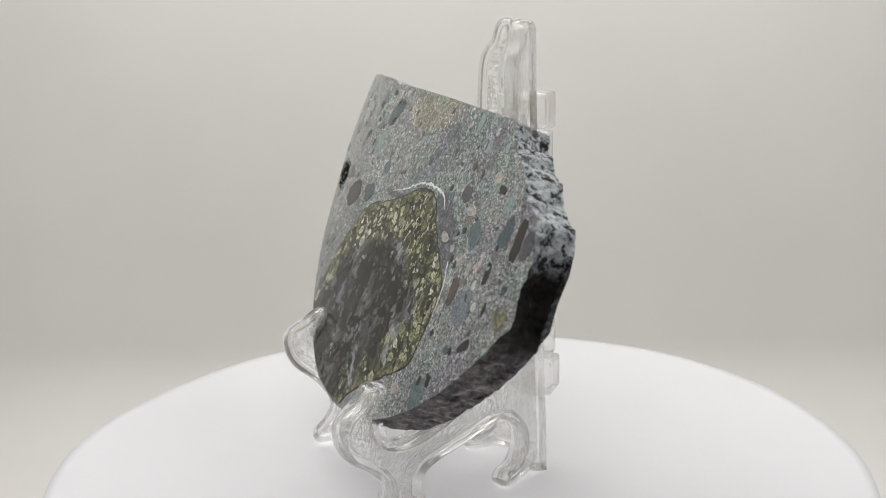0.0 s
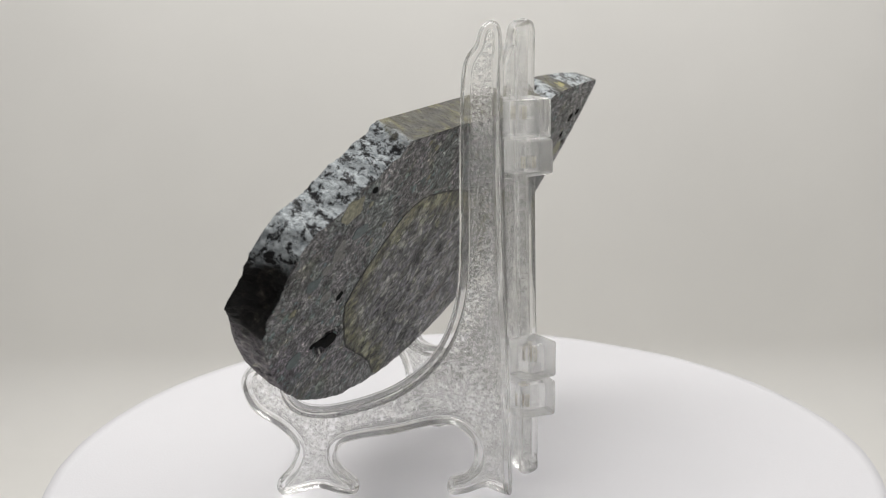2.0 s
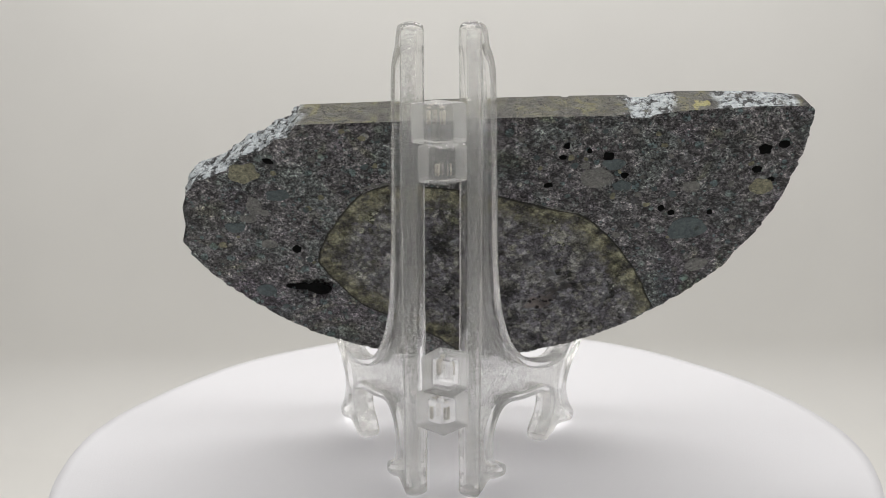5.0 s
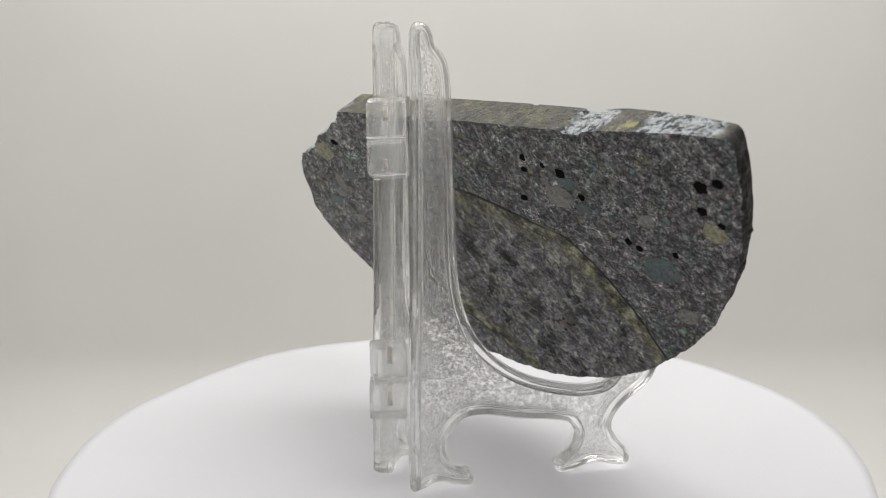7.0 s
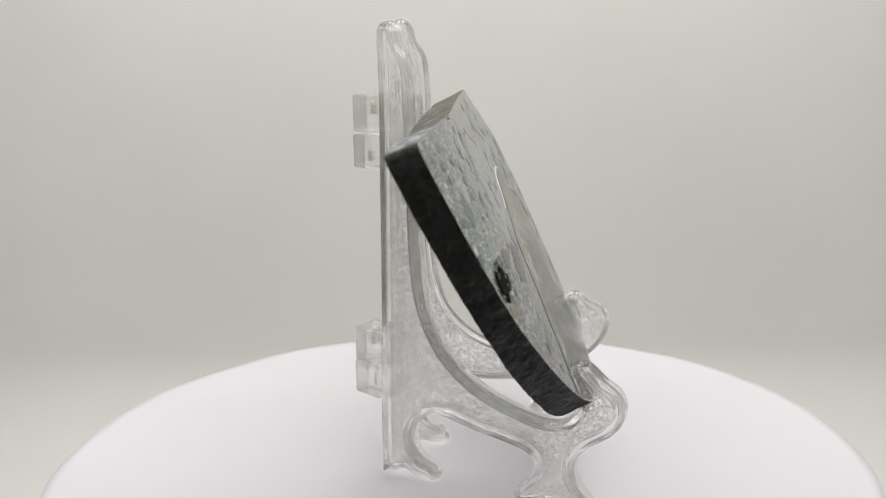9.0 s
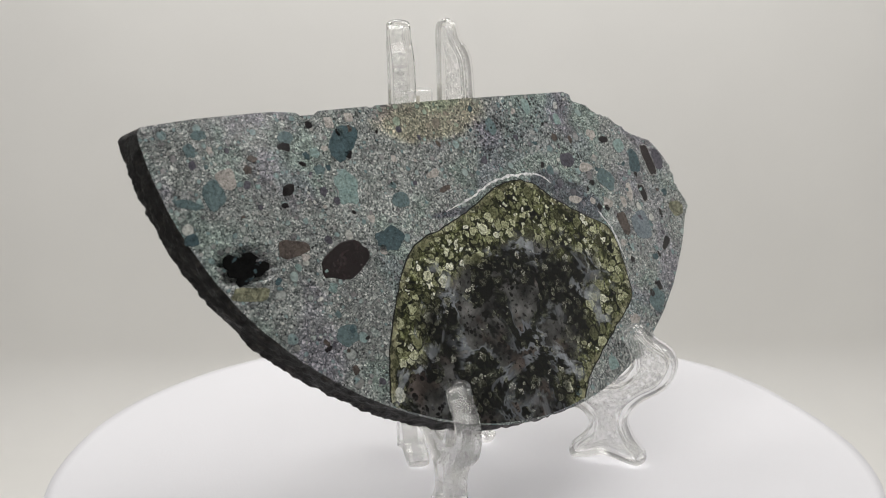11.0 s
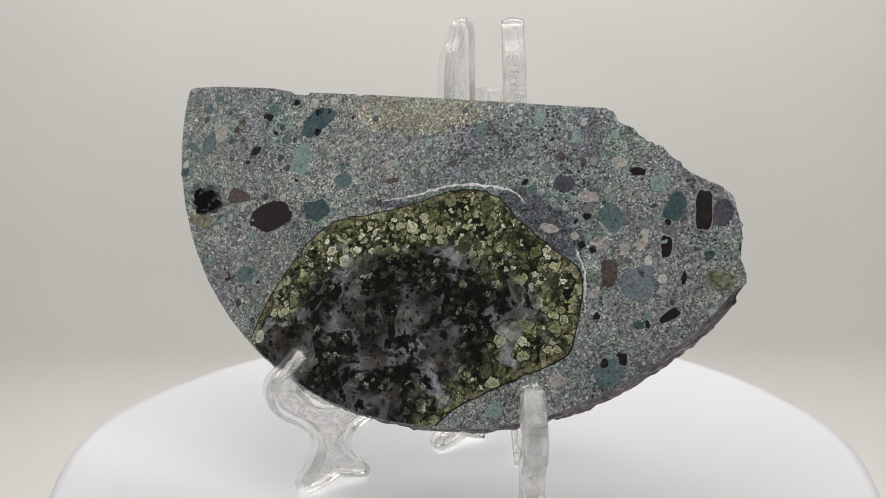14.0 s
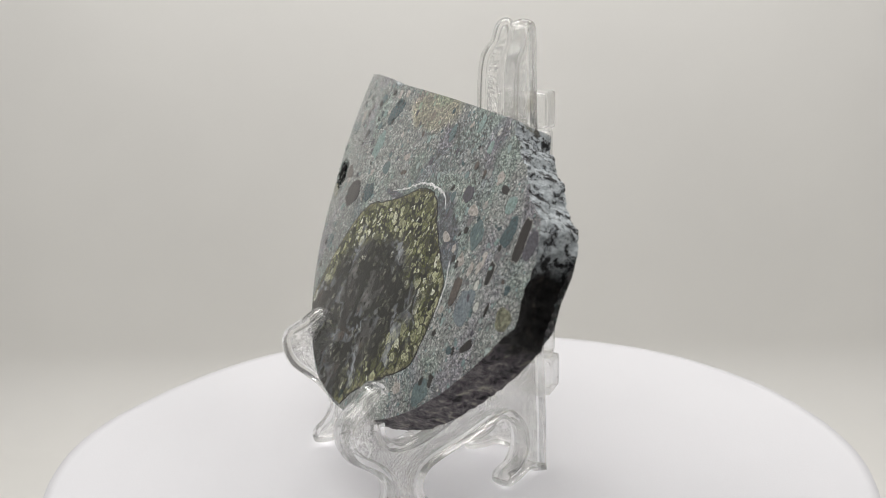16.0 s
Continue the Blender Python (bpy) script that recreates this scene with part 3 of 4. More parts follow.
def easel():
    root = new("display_easel")
    loop = smooth_loop([(x * MM, z * MM) for x, z in BACK_EDGE + FRONT_EDGE], 1.0 * MM)
    rim, web = rim_bm(loop, 3.3 * MM, 6.2 * MM), web_bm(loop, 2.9 * MM, 2.4 * MM)
    rim_me = mesh_of("rim", rim, CLEAR)
    web_me = mesh_of("side_panel", web, PEBBLED, smooth=False)
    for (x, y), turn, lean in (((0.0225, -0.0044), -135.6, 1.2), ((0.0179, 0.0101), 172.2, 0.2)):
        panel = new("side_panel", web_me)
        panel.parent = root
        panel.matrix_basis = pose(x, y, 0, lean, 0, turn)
        panel.visible_shadow = False          # a clear pane; shadow off so the disc below stays bright
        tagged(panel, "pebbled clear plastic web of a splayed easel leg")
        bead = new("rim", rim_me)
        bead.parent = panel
        bead.visible_shadow = False           # a bead, no pane; its shadow is left out to brighten plastic and disc
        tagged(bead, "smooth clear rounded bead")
    # hinge lugs at the back
    for (x, y), turn, wide, deep, z0, z1 in (((0.0285, 0.0074), 249, 11.0, 10.5, 99.5, 110.0), ((0.0278, 0.0091), 260, 9.8, 10.0, 89.5, 99.2),
                                              ((0.0290, 0.0096), 260, 9.8, 10.0, 32.5, 43.0), ((0.0303, 0.0078), 249, 11.0, 10.5, 22.0, 32.2)):
        bm = box_bm(0, wide * MM, -deep * MM, 0, z0 * MM, z1 * MM, 0.0009, pose(x, y, 0, 0, 0, turn))
        part("hinge_lug", bm, CLOUDY, root, "square clear plastic hinge lug", smooth=False)
    # short tan stubs, added inside the lugs to give each a tan spot
    for x, y, z0, z1 in ((0.0215, 0.0030, 104.5, 108.0), (0.0228, 0.0050, 91.5, 94.5), (0.0232, 0.0048, 37.5, 41.0), (0.0225, 0.0030, 24.5, 28.0)):
        bm = bmesh.new()
        bmesh.ops.create_cone(bm, cap_ends=True, segments=20, radius1=0.0007, radius2=0.0007, depth=(z1 - z0) * MM)
        bmesh.ops.translate(bm, verts=bm.verts, vec=(x, y, (z0 + z1) / 2 * MM))
        part("tan_stub", bm, TAN, root, "short tan stub, added to give the lug a tan spot")
    return tagged(root, "folding clear plastic display easel with pebbled sides", "easel")


# ---------------- the stone slab ----------------
# its own frame: x along the sawn top edge, y up the face, z out of the polished face
SLAB = Matrix(((0.34160, 0.40560, -0.84782, 0), (-0.93984, 0.14742, -0.30815, 0), (0, 0.90208, 0.43156, 0), (0, 0, 0, 1)))
THICK = 10.5


def slab_outline():
    """Half a disc with a broken shoulder, anticlockwise from the top right corner, in mm."""
    line = []
    for i in range(272):
        x = 43.3 - 0.5 * i
        y = float(np.interp(x, (-93, -80, -60, -52, -30, -1, 43), (2.3, 2.4, 1.7, 0.7, 0.6, 0.1, -1.2)))
        line.append(Vector((x, y - (0.8 if 47 < -x < 53 else 0) - (0.4 if 29 < -x < 31 else 0))))
    line += [Vector((-93.3, 1.2)), Vector((-93.5, -1.5))]
    for k in range(181):
        a = math.radians(181.8 + (331.0 - 181.8) * k / 180)
        r = 89.5 + 3.9 * math.cos(a) ** 4 + 1.25 * min(1.0, max(0.0, 2.2 * math.cos(a)))
        line.append(Vector((r * math.cos(a), r * math.sin(a))))
    line += [Vector(p) for p in ((83.2, -41.5), (81.2, -35.6), (80.9, -28.6), (79.2, -24.7), (75.8, -20.5), (65.5, -16.3), (60.4, -11.6), (54.5, -9.1), (46.3, -4.5))]
    return even_loop(line, 0.65)


def face_drop(x, y):
    """How far, in mm, the polished face falls away towards its left round edge."""
    r, a = math.hypot(x, y), math.degrees(math.atan2(y, x)) % 360
    turn = min(1.0, max(0.0, (262 - a) / 55)) if a > 90 else 0.0
    if a > 285 or a < 20:
        return 0.5 * min(1.0, (a - 285) / 30 if a > 285 else 1.0) * (max(0.0, r - 68) / 25) ** 1.6
    return 3.7 * turn * (max(0.0, r - 56) / 37) ** 1.6


def scoop(y):
    """The hollow broken out of the slab's end: it deepens slowly from the shoulder and stops at a sharp ridge."""
    into, out = min(1.0, max(0.0, (-20 - y) / 13)), min(1.0, max(0.0, (y + 46.5) / 3.5))
    return into * into * (3 - 2 * into) * out


def slab_body():
    loop = slab_outline()
    n, bm = len(loop), bmesh.new()
    centre = Vector((-5, -38))
    rough = []
    for p in loop:
        shoulder = 1.0 if p.x > 44 and p.y > -46 else 0.0
        rough.append(0.95 if shoulder else (0.45 if p.x > 10 and p.y < -40 else (0.14 if p.y > -3 else 0.62)))
    hollows = ((-77.2, -33.8, 6.4, 4.6, 3.6, 1), (44.2, -60.0, 6.2, 3.4, 3.4, -1))

    def dip(x, y, side):
        d = 0.0
        for hx, hy, rx, ry, depth, which in hollows:
            if which == side:
                q = math.hypot((x - hx) / rx, (y - hy) / ry) + 0.5 * noise.noise((x * 0.5, y * 0.5, 3))
                d += depth * max(0.0, 1 - q * q)
        return d

    def ring(scale, z, side):
        out = []
        for i, p in enumerate(loop):
            q = centre + (p - centre) * scale
            depth = 0.0
            if side:
                depth = side * (0.03 * noise.noise((q.x * 0.3, q.y * 0.3, side)) - dip(q.x, q.y, side))
                if side > 0:
                    depth -= face_drop(q.x, q.y)
            else:
                t = (p - centre).normalized()
                w = rough[i] * (1.1 * noise.noise((p.x * 0.22, p.y * 0.22, z * 0.25)) + 0.8 * noise.noise((p.x * 0.7, p.y * 0.7, z * 0.7)) + 0.5 * noise.noise((p.x * 1.5, p.y * 1.5, z * 0.5)))
                fade = min(1.0, 0.35 + -z / 3.0)
                if p.x > 62:
                    deep = -z / THICK
                    w += 1.4 * max(0.0, 1 - abs(p.y + 43.0) / 3.2) * (1 - deep)
                    w -= scoop(p.y) * (2.3 * math.sin(math.pi * min(1.0, deep)) + 4.2 * deep**1.4)
                if z < -THICK + 2 and rough[i] < 0.9 and p.y < -4:
                    w -= 0.9 * max(0.0, noise.noise((p.x * 0.45, p.y * 0.45, 7)) - 0.1)
                q = q + t * (w * (fade if rough[i] < 0.9 else 1.0) - z / THICK * 1.7 * min(1.0, max(0.0, (-p.x - 55) / 30)))
                depth = -face_drop(p.x, p.y) * (1 + z / THICK)
            out.append(bm.verts.new((q.x * MM, q.y * MM, (z + depth) * MM)))
        return out

    steps = [1.0, 0.9965, 0.985, 0.97] + [0.97 * (1 - k / 44) for k in range(1, 44)]
    fronts = [ring(1.0, 0.0, 0)] + [ring(s, 0.0, 1) for s in steps[1:]]
    sides = [fronts[0]] + [ring(1.0, -THICK * k / 9, 0) for k in range(1, 9)] + [ring(1.0, -THICK, 0)]
    backs = [sides[-1]] + [ring(s, -THICK, -1) for s in steps[2:]]

    def bridge(a, b, index, flip):
        for i in range(n):
            j = (i + 1) % n
            f = bm.faces.new((a[i], a[j], b[j], b[i]) if not flip else (a[i], b[i], b[j], a[j]))
            f.material_index, f.smooth = index, True
    for a, b in zip(fronts, fronts[1:]):
        bridge(a, b, 0, False)
    for a, b in zip(sides, sides[1:]):
        bridge(a, b, 2, True)
    for a, b in zip(backs, backs[1:]):
        bridge(a, b, 1, True)
    for last, z, index, side in ((fronts[-1], 0.0, 0, 1), (backs[-1], -THICK, 1, -1)):
        c = bm.verts.new((centre.x * MM, centre.y * MM, z * MM))
        for i in range(n):
            a, b = last[i], last[(i + 1) % n]
            f = bm.faces.new((a, b, c) if side > 0 else (b, a, c))
            f.material_index = index
    sharp = [e for e in bm.edges if len({f.material_index for f in e.link_faces}) > 1]
    for e in sharp:
        e.smooth = False
    return mesh_of("slab_body", bm, POLISHED, SAWN, RIND)


def on_face(x, y, z, side):
    """A point z mm proud of the polished face (side 1) or of the sawn back (side -1), in metres."""
    return (x * MM, y * MM, (z - face_drop(x, y)) * MM if side > 0 else (-THICK - z) * MM)


def pebble_bm(x, y, a, b, turn, seed, side, proud):
    """A lens of stone let into the face: uneven outline, rounded shoulder, flat top."""
    bm, count = bmesh.new(), 22
    rnd = random.Random(seed)
    power, corners = rnd.uniform(2.0, 3.2), rnd.randint(3, 5)
    phase, kink = rnd.uniform(0, 6.28), rnd.uniform(0.04, 0.13)
    rings, ct, st = [], math.cos(math.radians(turn)), math.sin(math.radians(turn))
    for scale, z in ((1.02, -0.25), (1.0, proud * 0.55), (0.96, proud)):
        ring = []
        for i in range(count):
            t = 2 * math.pi * i / count
            c, s = math.cos(t), math.sin(t)
            r = (abs(c) ** power + abs(s) ** power) ** (-1 / power) * (0.97 + kink * math.cos(corners * t + phase) + 0.14 * noise.noise((2.2 * c, 2.2 * s, seed * 1.7)))
            px, py = a * r * c * scale, b * r * s * scale
            ring.append(bm.verts.new(on_face(x + px * ct - py * st, y + px * st + py * ct, z, side)))
        rings.append(ring)
    for lo, hi in zip(rings, rings[1:]):
        for i in range(count):
            j = (i + 1) % count
            bm.faces.new((lo[i], lo[j], hi[j], hi[i]))
    bm.faces.new(rings[-1])
    bmesh.ops.recalc_face_normals(bm, faces=bm.faces)
    return bm


SEEDS = iter(range(1, 1000))


def pebbles(root, material, label, side, rows, rimmed=()):
    for k, (x, y, a, b, turn) in enumerate(rows):
        seed = next(SEEDS)
        if k in rimmed:
            part("pebble", pebble_bm(x, y, a + 0.22, b + 0.22, turn, seed, side, 0.06), PALE_RIM, root, "pale reaction rim round a pebble", smooth=False)
        part("pebble", pebble_bm(x, y, a, b, turn, seed, side, 0.09), material, root, label, smooth=False)


def open_curve(points, per=14):
    pts, out = [Vector(p) for p in points], []
    for i in range(len(pts) - 1):
        b, c = pts[i], pts[i + 1]
        a, d = pts[max(i - 1, 0)], pts[min(i + 2, len(pts) - 1)]
        for k in range(per):
            s = k / per
            out.append((2 * s**3 - 3 * s**2 + 1) * b + (s**3 - 2 * s**2 + s) * (c - a) / 2 + (-2 * s**3 + 3 * s**2) * c + (s**3 - s**2) * (d - b) / 2)
    return out + [pts[-1]]


def nodule(root, border, start, end, side, material, label, heart):
    """A nodule cut by the slab: its own skin along border, the slab's round edge between the angles."""
    skin = open_curve(border)
    skin = [p + Vector((0.35 * noise.noise((p.x * 0.35, p.y * 0.35, 1)), 0.35 * noise.noise((p.x * 0.35, p.y * 0.35, 5)))) for p in skin]
    cut = []
    for k in range(1, 40):
        a = math.radians(start + (end - start) * k / 40)
        r = 89.1 + 3.9 * math.cos(a) ** 4
        cut.append(Vector((r * math.cos(a), r * math.sin(a))))
    loop = skin + cut
    line = np.array([tuple(p) for p in skin])
    bm, c = bmesh.new(), Vector(heart)
    layer = bm.verts.layers.float.new("shell")

    def vert(p, z):
        v = bm.verts.new(on_face(p.x, p.y, z, side))
        v[layer] = float(np.sqrt(((line - (p.x, p.y)) ** 2).sum(1)).min())
        return v
    rings = [[vert(p, -0.2) for p in loop]]
    for k in range(34):
        q = 0.997 * (1 - k / 34)
        rings.append([vert(c + (p - c) * q, 0.09) for p in loop])
    for lo, hi in zip(rings, rings[1:]):
        for i in range(len(loop)):
            j = (i + 1) % len(loop)
            bm.faces.new((lo[i], lo[j], hi[j], hi[i]))
    bm.faces.new(rings[-1])
    bmesh.ops.recalc_face_normals(bm, faces=bm.faces)
    return part("nodule", bm, material, root, label, smooth=False)


def vein(root, points, wide, side, material, label):
    line = open_curve(points, 10)
    bm, rows = bmesh.new(), []
    for i, p in enumerate(line):
        d = line[min(i + 1, len(line) - 1)] - line[max(i - 1, 0)]
        n = Vector((-d.y, d.x)).normalized()
        q = i / (len(line) - 1)
        w = wide * (0.12 + math.sin(math.pi * q) ** 0.6) * (0.35 + 1.5 * abs(noise.noise((p.x * 0.9, p.y * 0.9, 9)))) * 0.5
        p = p + n * 0.5 * noise.noise((p.x * 0.5, p.y * 0.5, 4))
        rows.append([bm.verts.new(on_face(*(p + n * w * a), z, side)) for a, z in ((-1, -0.2), (-0.85, 0.12), (0.85, 0.12), (1, -0.2))])
    for a, b in zip(rows, rows[1:]):
        for k in range(3):
            bm.faces.new((a[k], b[k], b[k + 1], a[k + 1]))
    bm.faces.new(rows[0]), bm.faces.new(rows[-1])
    bmesh.ops.recalc_face_normals(bm, faces=bm.faces)
    return part("vein", bm, material, root, label, smooth=False)


def front_inlays(root):
    border = [(-51.0, -73.0), (-48.1, -63.1), (-43.4, -53.3), (-37.6, -44.1), (-30.2, -37.1), (-18.0, -33.8), (-5.8, -29.8), (3.3, -26.1), (12.4, -25.1), (18.5, -27.3),
              (25.2, -32.8), (30.4, -36.3), (37.8, -40.7), (43.3, -44.5), (44.6, -51.3), (44.3, -60.3), (43.0, -66.3), (35.6, -71.0), (28.2, -75.4), (19.4, -80.9), (14.3, -84.5), (11.2, -88.5)]
    nodule(root, border, -82.8, -124.9, 1, NODULE_FACE, "dark nodule with an olive grape-like band and a smoky heart", (0, -60))
    vein(root, [(-16.5, -30.3), (-7.4, -28.2), (1.5, -25.1), (9.4, -23.9), (18.5, -24.3), (21.5, -25.0), (25.5, -28.0)], 0.95, 1, VEIN, "thin white vein over the nodule")
    vein(root, [(40.8, -38.9), (43.9, -43.8), (44.9, -48.3), (45.4, -52.3)], 1.1, 1, VEIN, "thin white vein beside the nodule")
    pebbles(root, TEAL_DARK, "dark teal angular pebble", 1, [(-41.9, -7.9, 6.0, 3.4, 42), (64.5, -26.0, 2.5, 3.9, -15), (-37.0, -34.4, 4.6, 3.1, 10), (74.3, -37.4, 1.3, 1.2, 0), (59.7, -56.4, 1.3, 1.0, 0), (-88.0, -25.1, 1.7, 1.4, 0)])
    pebbles(root, TEAL, "dull teal pebble", 1, [(-29.9, -25.1, 2.8, 2.1, 0), (-80.2, -16.0, 2.7, 3.6, -10), (53.8, -69.1, 3.8, 3.2, 30), (49.0, -29.8, 3.9, 3.0, -40), (-82.9, -4.9, 1.4, 1.7, 0),
                                               (-79.7, -1.6, 1.9, 1.2, 0), (-51.4, -14.2, 1.6, 1.3, 0), (-86.8, -17.0, 3.5, 1.1, -22), (26.8, -24.2, 1.4, 1.4, 0), (9.4, -8.9, 1.7, 2.6, 10),
                                               (-58.2, -5.1, 2.2, 1.6, 0), (-57.1, -54.8, 3.2, 2.6, 0), (9.2, -86.0, 1.5, 1.3, 0)])
    pebbles(root, TEAL_PALE, "pale green-blue pebble", 1, [(-45.1, -19.6, 3.3, 4.4, -5), (25.5, -4.3, 1.5, 2.6, 0), (36.5, -9.4, 1.4, 1.8, 0), (59.9, -20.3, 2.4, 2.2, 20), (-51.3, -9.8, 1.4, 1.3, 0), (26.1, -82.2, 2.0, 2.0, 0)])
    pebbles(root, PINK, "pale cream pebble", 1, [(-76.2, -12.9, 2.4, 2.6, 0), (49.1, -15.3, 2.0, 1.4, -15), (-16.7, -19.7, 2.5, 1.1, 15), (-44.4, -2.6, 1.4, 1.6, 0), (-38.0, -1.8, 1.4, 1.3, 0),
                                                (33.0, -34.1, 2.7, 1.2, -10), (41.9, -25.2, 2.9, 1.4, 0), (41.1, -72.6, 2.2, 1.5, 10), (57.6, -35.1, 1.3, 3.1, -12), (-40.7, -28.4, 1.1, 1.0, 0),
                                                (-62.2, -34.5, 1.1, 0.9, 0), (53.5, -37.7, 1.2, 1.8, 0), (-28.0, -14.1, 0.9, 1.0, 0), (46.5, -37.3, 2.1, 1.4, 0), (-40.2, -36.6, 1.1, 1.4, 0)])
    pebbles(root, BROWN, "brown pebble", 1, [(-64.8, -31.8, 4.0, 2.2, -5), (50.4, -44.1, 2.1, 3.7, 5), (-70.4, -11.5, 1.1, 1.1, 0), (-14.3, -24.2, 2.2, 0.8, 15), (-57.5, -63.1, 0.9, 1.2, 0)])
    pebbles(root, DARK_BROWN, "glossy dark brown pebble", 1, [(-51.7, -37.3, 7.1, 4.2, 14), (71.6, -26.4, 2.2, 5.4, 8)], (1,))
    pebbles(root, BLUE_GREY, "blue-grey rounded pebble", 1, [(58.2, -46.1, 4.0, 4.5, 0)])
    pebbles(root, BLACK, "glossy purple-black pebble", 1, [(-61.6, -17.9, 2.0, 1.3, 32), (-58.9, -7.4, 1.3, 1.1, -30), (53.9, -17.6, 2.1, 1.1, -5), (63.7, -36.2, 1.4, 2.8, 8),
                                                          (66.8, -53.1, 2.8, 1.2, 38), (57.0, -65.1, 1.0, 1.5, 0), (-50.6, -2.6, 1.1, 1.0, 0), (-63.0, -56.6, 1.1, 0.6, 20), (69.0, -43.6, 0.6, 1.8, 0), (42.5, -30.2, 1.0, 0.9, 0)], (3,))
    pebbles(root, PURPLE, "dull purple pebble", 1, [(76.2, -26.6, 2.4, 3.6, 0), (35.2, -22.0, 3.0, 2.2, 0)])
    # flat black lenses over the hollow, painting the shade of its depth
    pebbles(root, PIT_SHADE, "flat black inlay, painted shade of a deep hollow", 1, [(-78.0, -33.6, 3.9, 2.8, -6), (-74.0, -34.6, 2.2, 1.5, 20), (-80.6, -32.0, 1.8, 1.9, 0), (-75.8, -31.6, 1.8, 1.1, -30), (-79.0, -36.6, 1.7, 1.0, 10)])
    pebbles(root, TEAL_DARK, "dark splinter in a hollow", 1, [(-79.6, -31.4, 1.0, 0.35, 35), (-77.4, -36.6, 1.2, 0.3, 10), (-74.2, -33.4, 0.7, 0.3, 15)])
    pebbles(root, OLIVE, "olive and cream veined pebble", 1, [(77.6, -43.3, 3.4, 2.6, 0), (-77.9, -40.0, 4.6, 1.7, -10)])
    scatter(root, 1, 90, 5, ((PINK, "pale cream pebble"), (TEAL, "dull teal pebble"), (BLACK, "glossy purple-black pebble"), (TEAL_PALE, "pale green-blue pebble"), (TEAL_DARK, "dark teal angular pebble"),
                             (PURPLE, "dull purple pebble"), (BLACK, "glossy purple-black pebble"), (BROWN, "brown pebble")), (-2, -58, 50, 36))


def scatter(root, side, count, seed, table, keep_off):
    """Small pebbles strewn through the groundmass."""
    rnd = random.Random(seed)
    while count:
        r, a = 87 * math.sqrt(rnd.random()), rnd.uniform(math.pi, 2 * math.pi)
        x, y = r * math.cos(a), r * math.sin(a)
        if y > -3 or (x > 44 and y > -12 - 0.35 * (x - 44)) or x > 76 or math.hypot((x - keep_off[0]) / keep_off[2], (y - keep_off[1]) / keep_off[3]) < 1:
            continue
        material, label = rnd.choice(table)
        size = rnd.uniform(0.45, 1.25)
        pebbles(root, material, label, side, [(x, y, size, size * rnd.uniform(0.55, 1.0), rnd.uniform(0, 180))])
        count -= 1


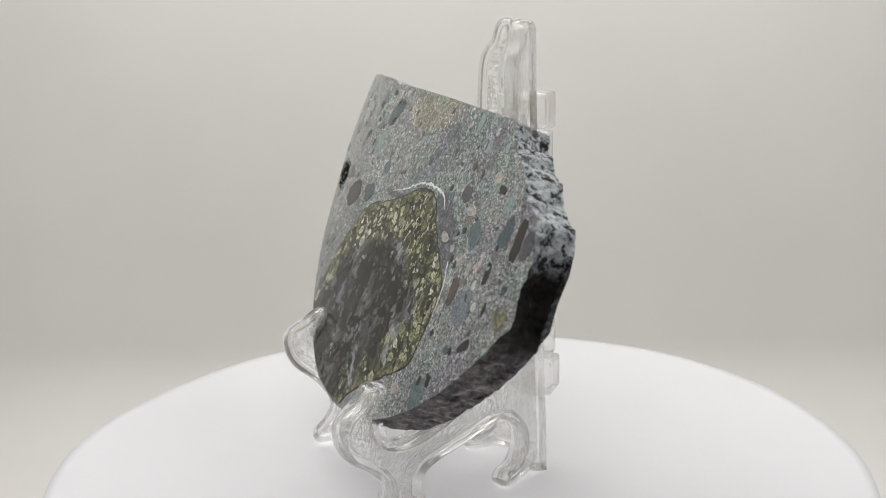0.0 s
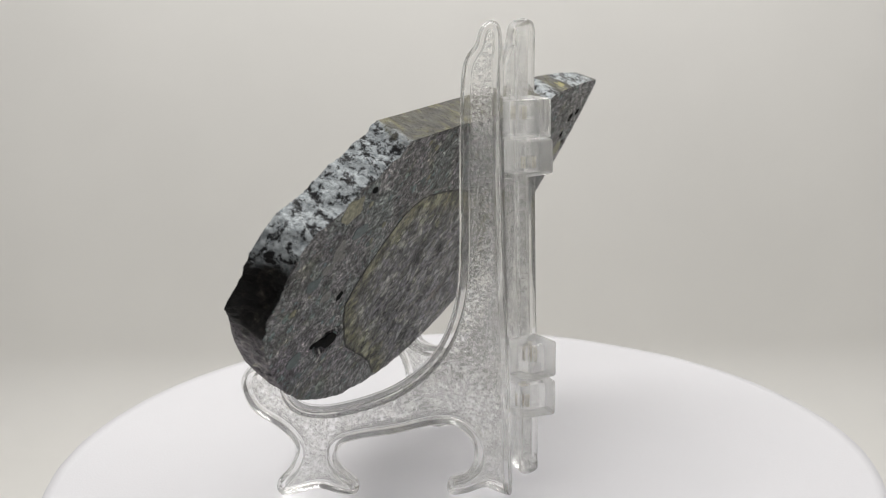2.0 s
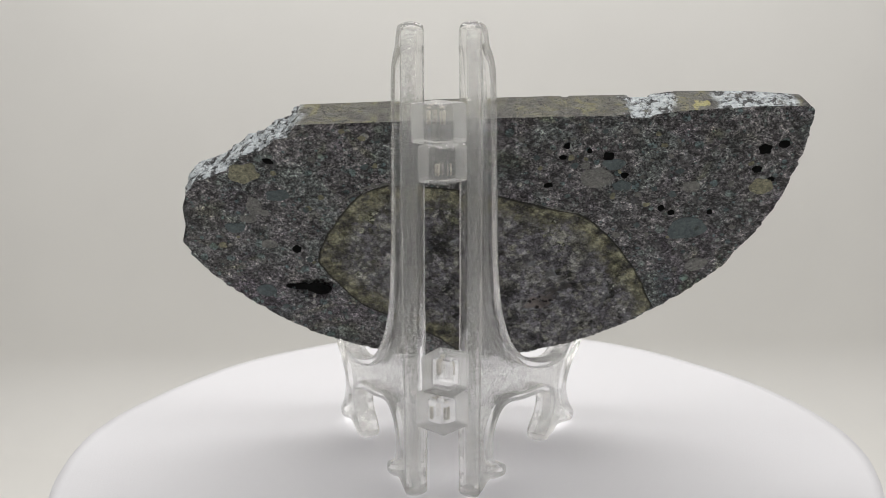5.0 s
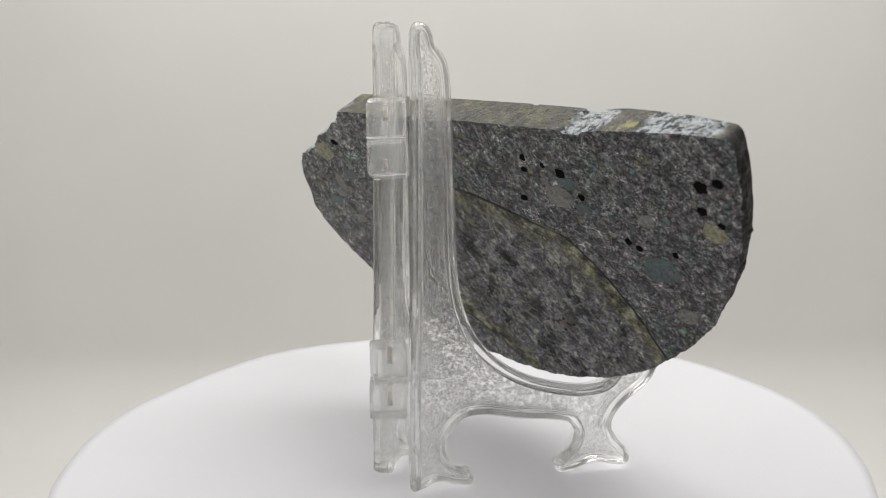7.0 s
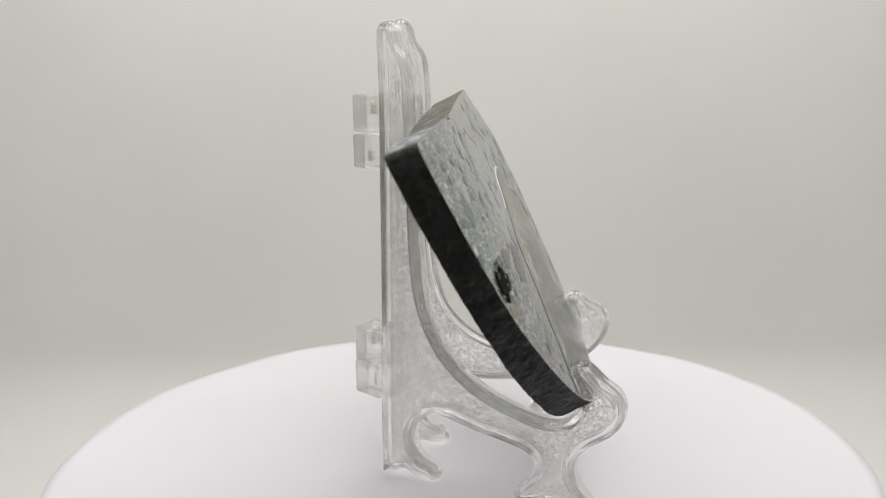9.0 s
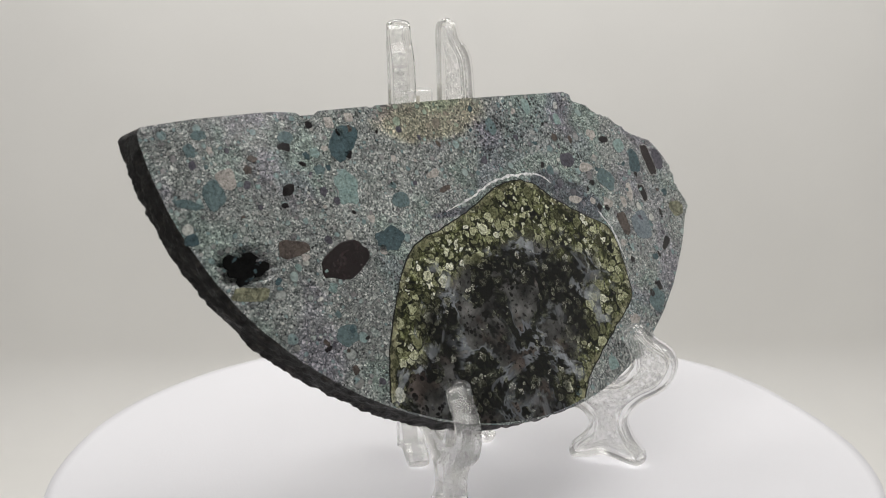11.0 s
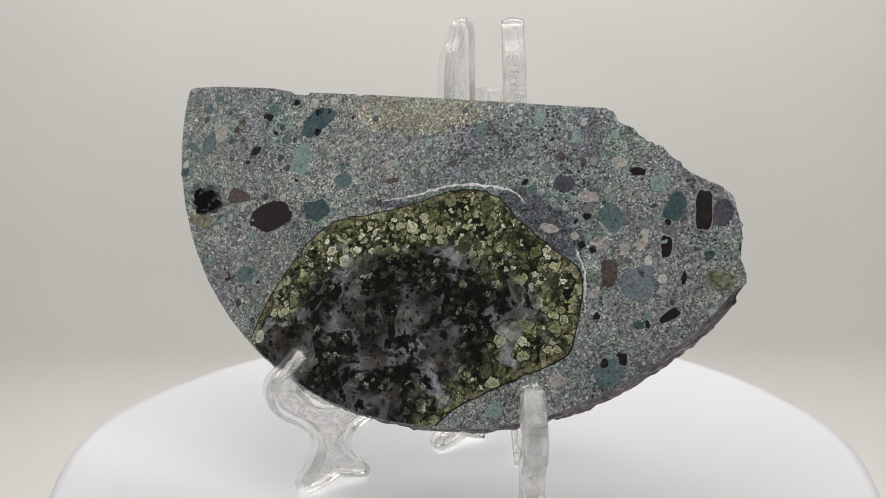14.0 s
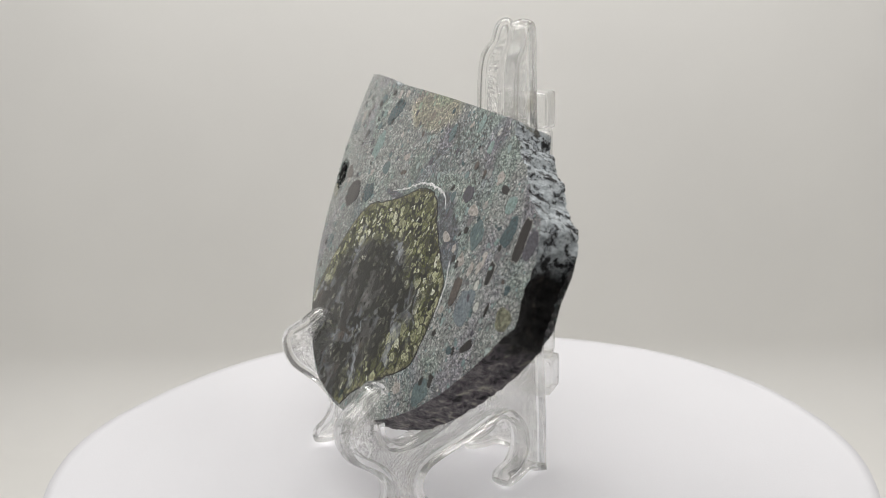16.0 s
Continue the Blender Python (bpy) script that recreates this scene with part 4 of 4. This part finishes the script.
def back_inlays(root):
    border = [(-58.5, -68.0), (-51.9, -52.7), (-43.9, -40.7), (-35.4, -32.4), (-25.8, -29.8), (-7.1, -24.3), (15.1, -21.6), (26.2, -23.8), (33.6, -31.4), (39.8, -41.6),
              (42.3, -49.5), (38.6, -56.3), (31.2, -66.1), (22.0, -72.1), (9.5, -79.9), (1.0, -87.5)]
    nodule(root, border, -90.5, -130.0, -1, NODULE_BACK, "dark nodule with a dull olive rim on the sawn back", (-6, -56))
    vein(root, [(35.3, -29.6), (30.8, -25.4), (26.2, -22.6), (19.9, -21.3), (13.4, -20.6), (3.5, -21.0)], 1.0, -1, BACK_GREY, "thin grey vein over the nodule")
    vein(root, [(-21.9, -28.2), (-30.5, -30.9), (-36.4, -32.2)], 0.6, -1, BACK_GREY, "thin grey vein over the nodule")
    pebbles(root, BACK_OLIVE, "dull olive pebble in the sawn back", -1, [(60.1, -17.1, 4.4, 3.4, -8), (-84.5, -22.8, 3.3, 2.8, 0)])
    pebbles(root, BACK_GREY, "dull grey pebble in the sawn back", -1, [(-39.0, -19.6, 4.5, 3.4, 0), (-69.5, -51.0, 3.4, 2.4, -20), (58.7, -28.7, 2.3, 3.4, 0), (60.9, -33.2, 2.6, 1.5, 0),
                                                                      (56.1, -42.6, 2.5, 1.6, 0), (-65.2, -22.8, 2.4, 1.9, 0), (-35.7, -15.4, 1.3, 1.2, 0), (-45.6, -39.8, 1.2, 1.1, 0)])
    pebbles(root, BACK_TEAL, "dark teal pebble in the sawn back", -1, [(51.2, -24.8, 3.4, 1.9, -5), (-65.4, -37.6, 5.4, 3.8, -10), (-46.1, -22.2, 2.7, 1.6, 0), (59.4, -60.8, 3.0, 2.4, 0), (65.4, -36.5, 3.0, 1.9, 0), (-43.5, -15.0, 3.2, 1.9, 0)])
    # flat black lenses level with the back, painting the shade inside its pits
    pebbles(root, PIT_SHADE, "flat black inlay, painted shade of a pit", -1, [(-41.9, -12.4, 1.5, 1.4, 0), (-83.9, -10.5, 1.8, 1.6, 0), (-88.7, -8.9, 1.5, 1.2, 0), (-82.5, -17.1, 1.4, 1.2, 0), (-30.4, -8.9, 0.9, 1.0, 0),
                                              (-36.6, -10.5, 0.7, 0.8, 0), (-29.4, -12.6, 1.1, 0.8, 0), (-46.6, -18.8, 1.1, 1.0, 0), (-25.6, -22.0, 1.3, 0.8, -10), (-57.6, -30.2, 1.0, 1.1, 0),
                                              (-60.5, -31.8, 1.0, 0.9, 0), (-71.3, -31.7, 0.8, 0.9, 0), (48.1, -44.6, 1.4, 1.4, 30), (52.5, -13.0, 1.6, 0.9, 20), (-86.8, -20.5, 1.0, 0.8, 0), (43.2, -60.3, 3.9, 2.2, 8), (49.5, -59.2, 3.6, 1.3, 4)])
    scatter(root, -1, 80, 8, ((BACK_GREY, "dull grey pebble in the sawn back"), (BACK_GREY, "dull grey pebble in the sawn back"), (BACK_TEAL, "dark teal pebble in the sawn back"),
                              (BACK_OLIVE, "dull olive pebble in the sawn back")), (-8, -58, 52, 38))


def slab():
    root = new("stone_slab")
    body = new("slab_body", slab_body())
    body.parent = root
    front_inlays(root)
    back_inlays(root)
    return tagged(root, "half-round conglomerate slab with one polished face, leaning on a clear easel", "stone slab")


# ---------------- what turns ----------------
TABLE_THING, EASEL_THING, SLAB_THING = turntable(), easel(), slab()
SLAB_POSE = Matrix.Translation((-0.0003, 0, -0.0003)) @ pose(0, 0, 0, -0.026, 0.213, -0.028) @ Matrix.Translation((0, 0, 0.1375)) @ SLAB @ Matrix.Translation((0, -0.026, -0.01185))


def motions():
    for thing, rest in ((TABLE_THING, Matrix()), (EASEL_THING, Matrix()), (SLAB_THING, SLAB_POSE)):
        walk(thing, [(t, pose(0, 0, 0, 0, 0, SPIN * t) @ rest) for t in TIMES])


motions()
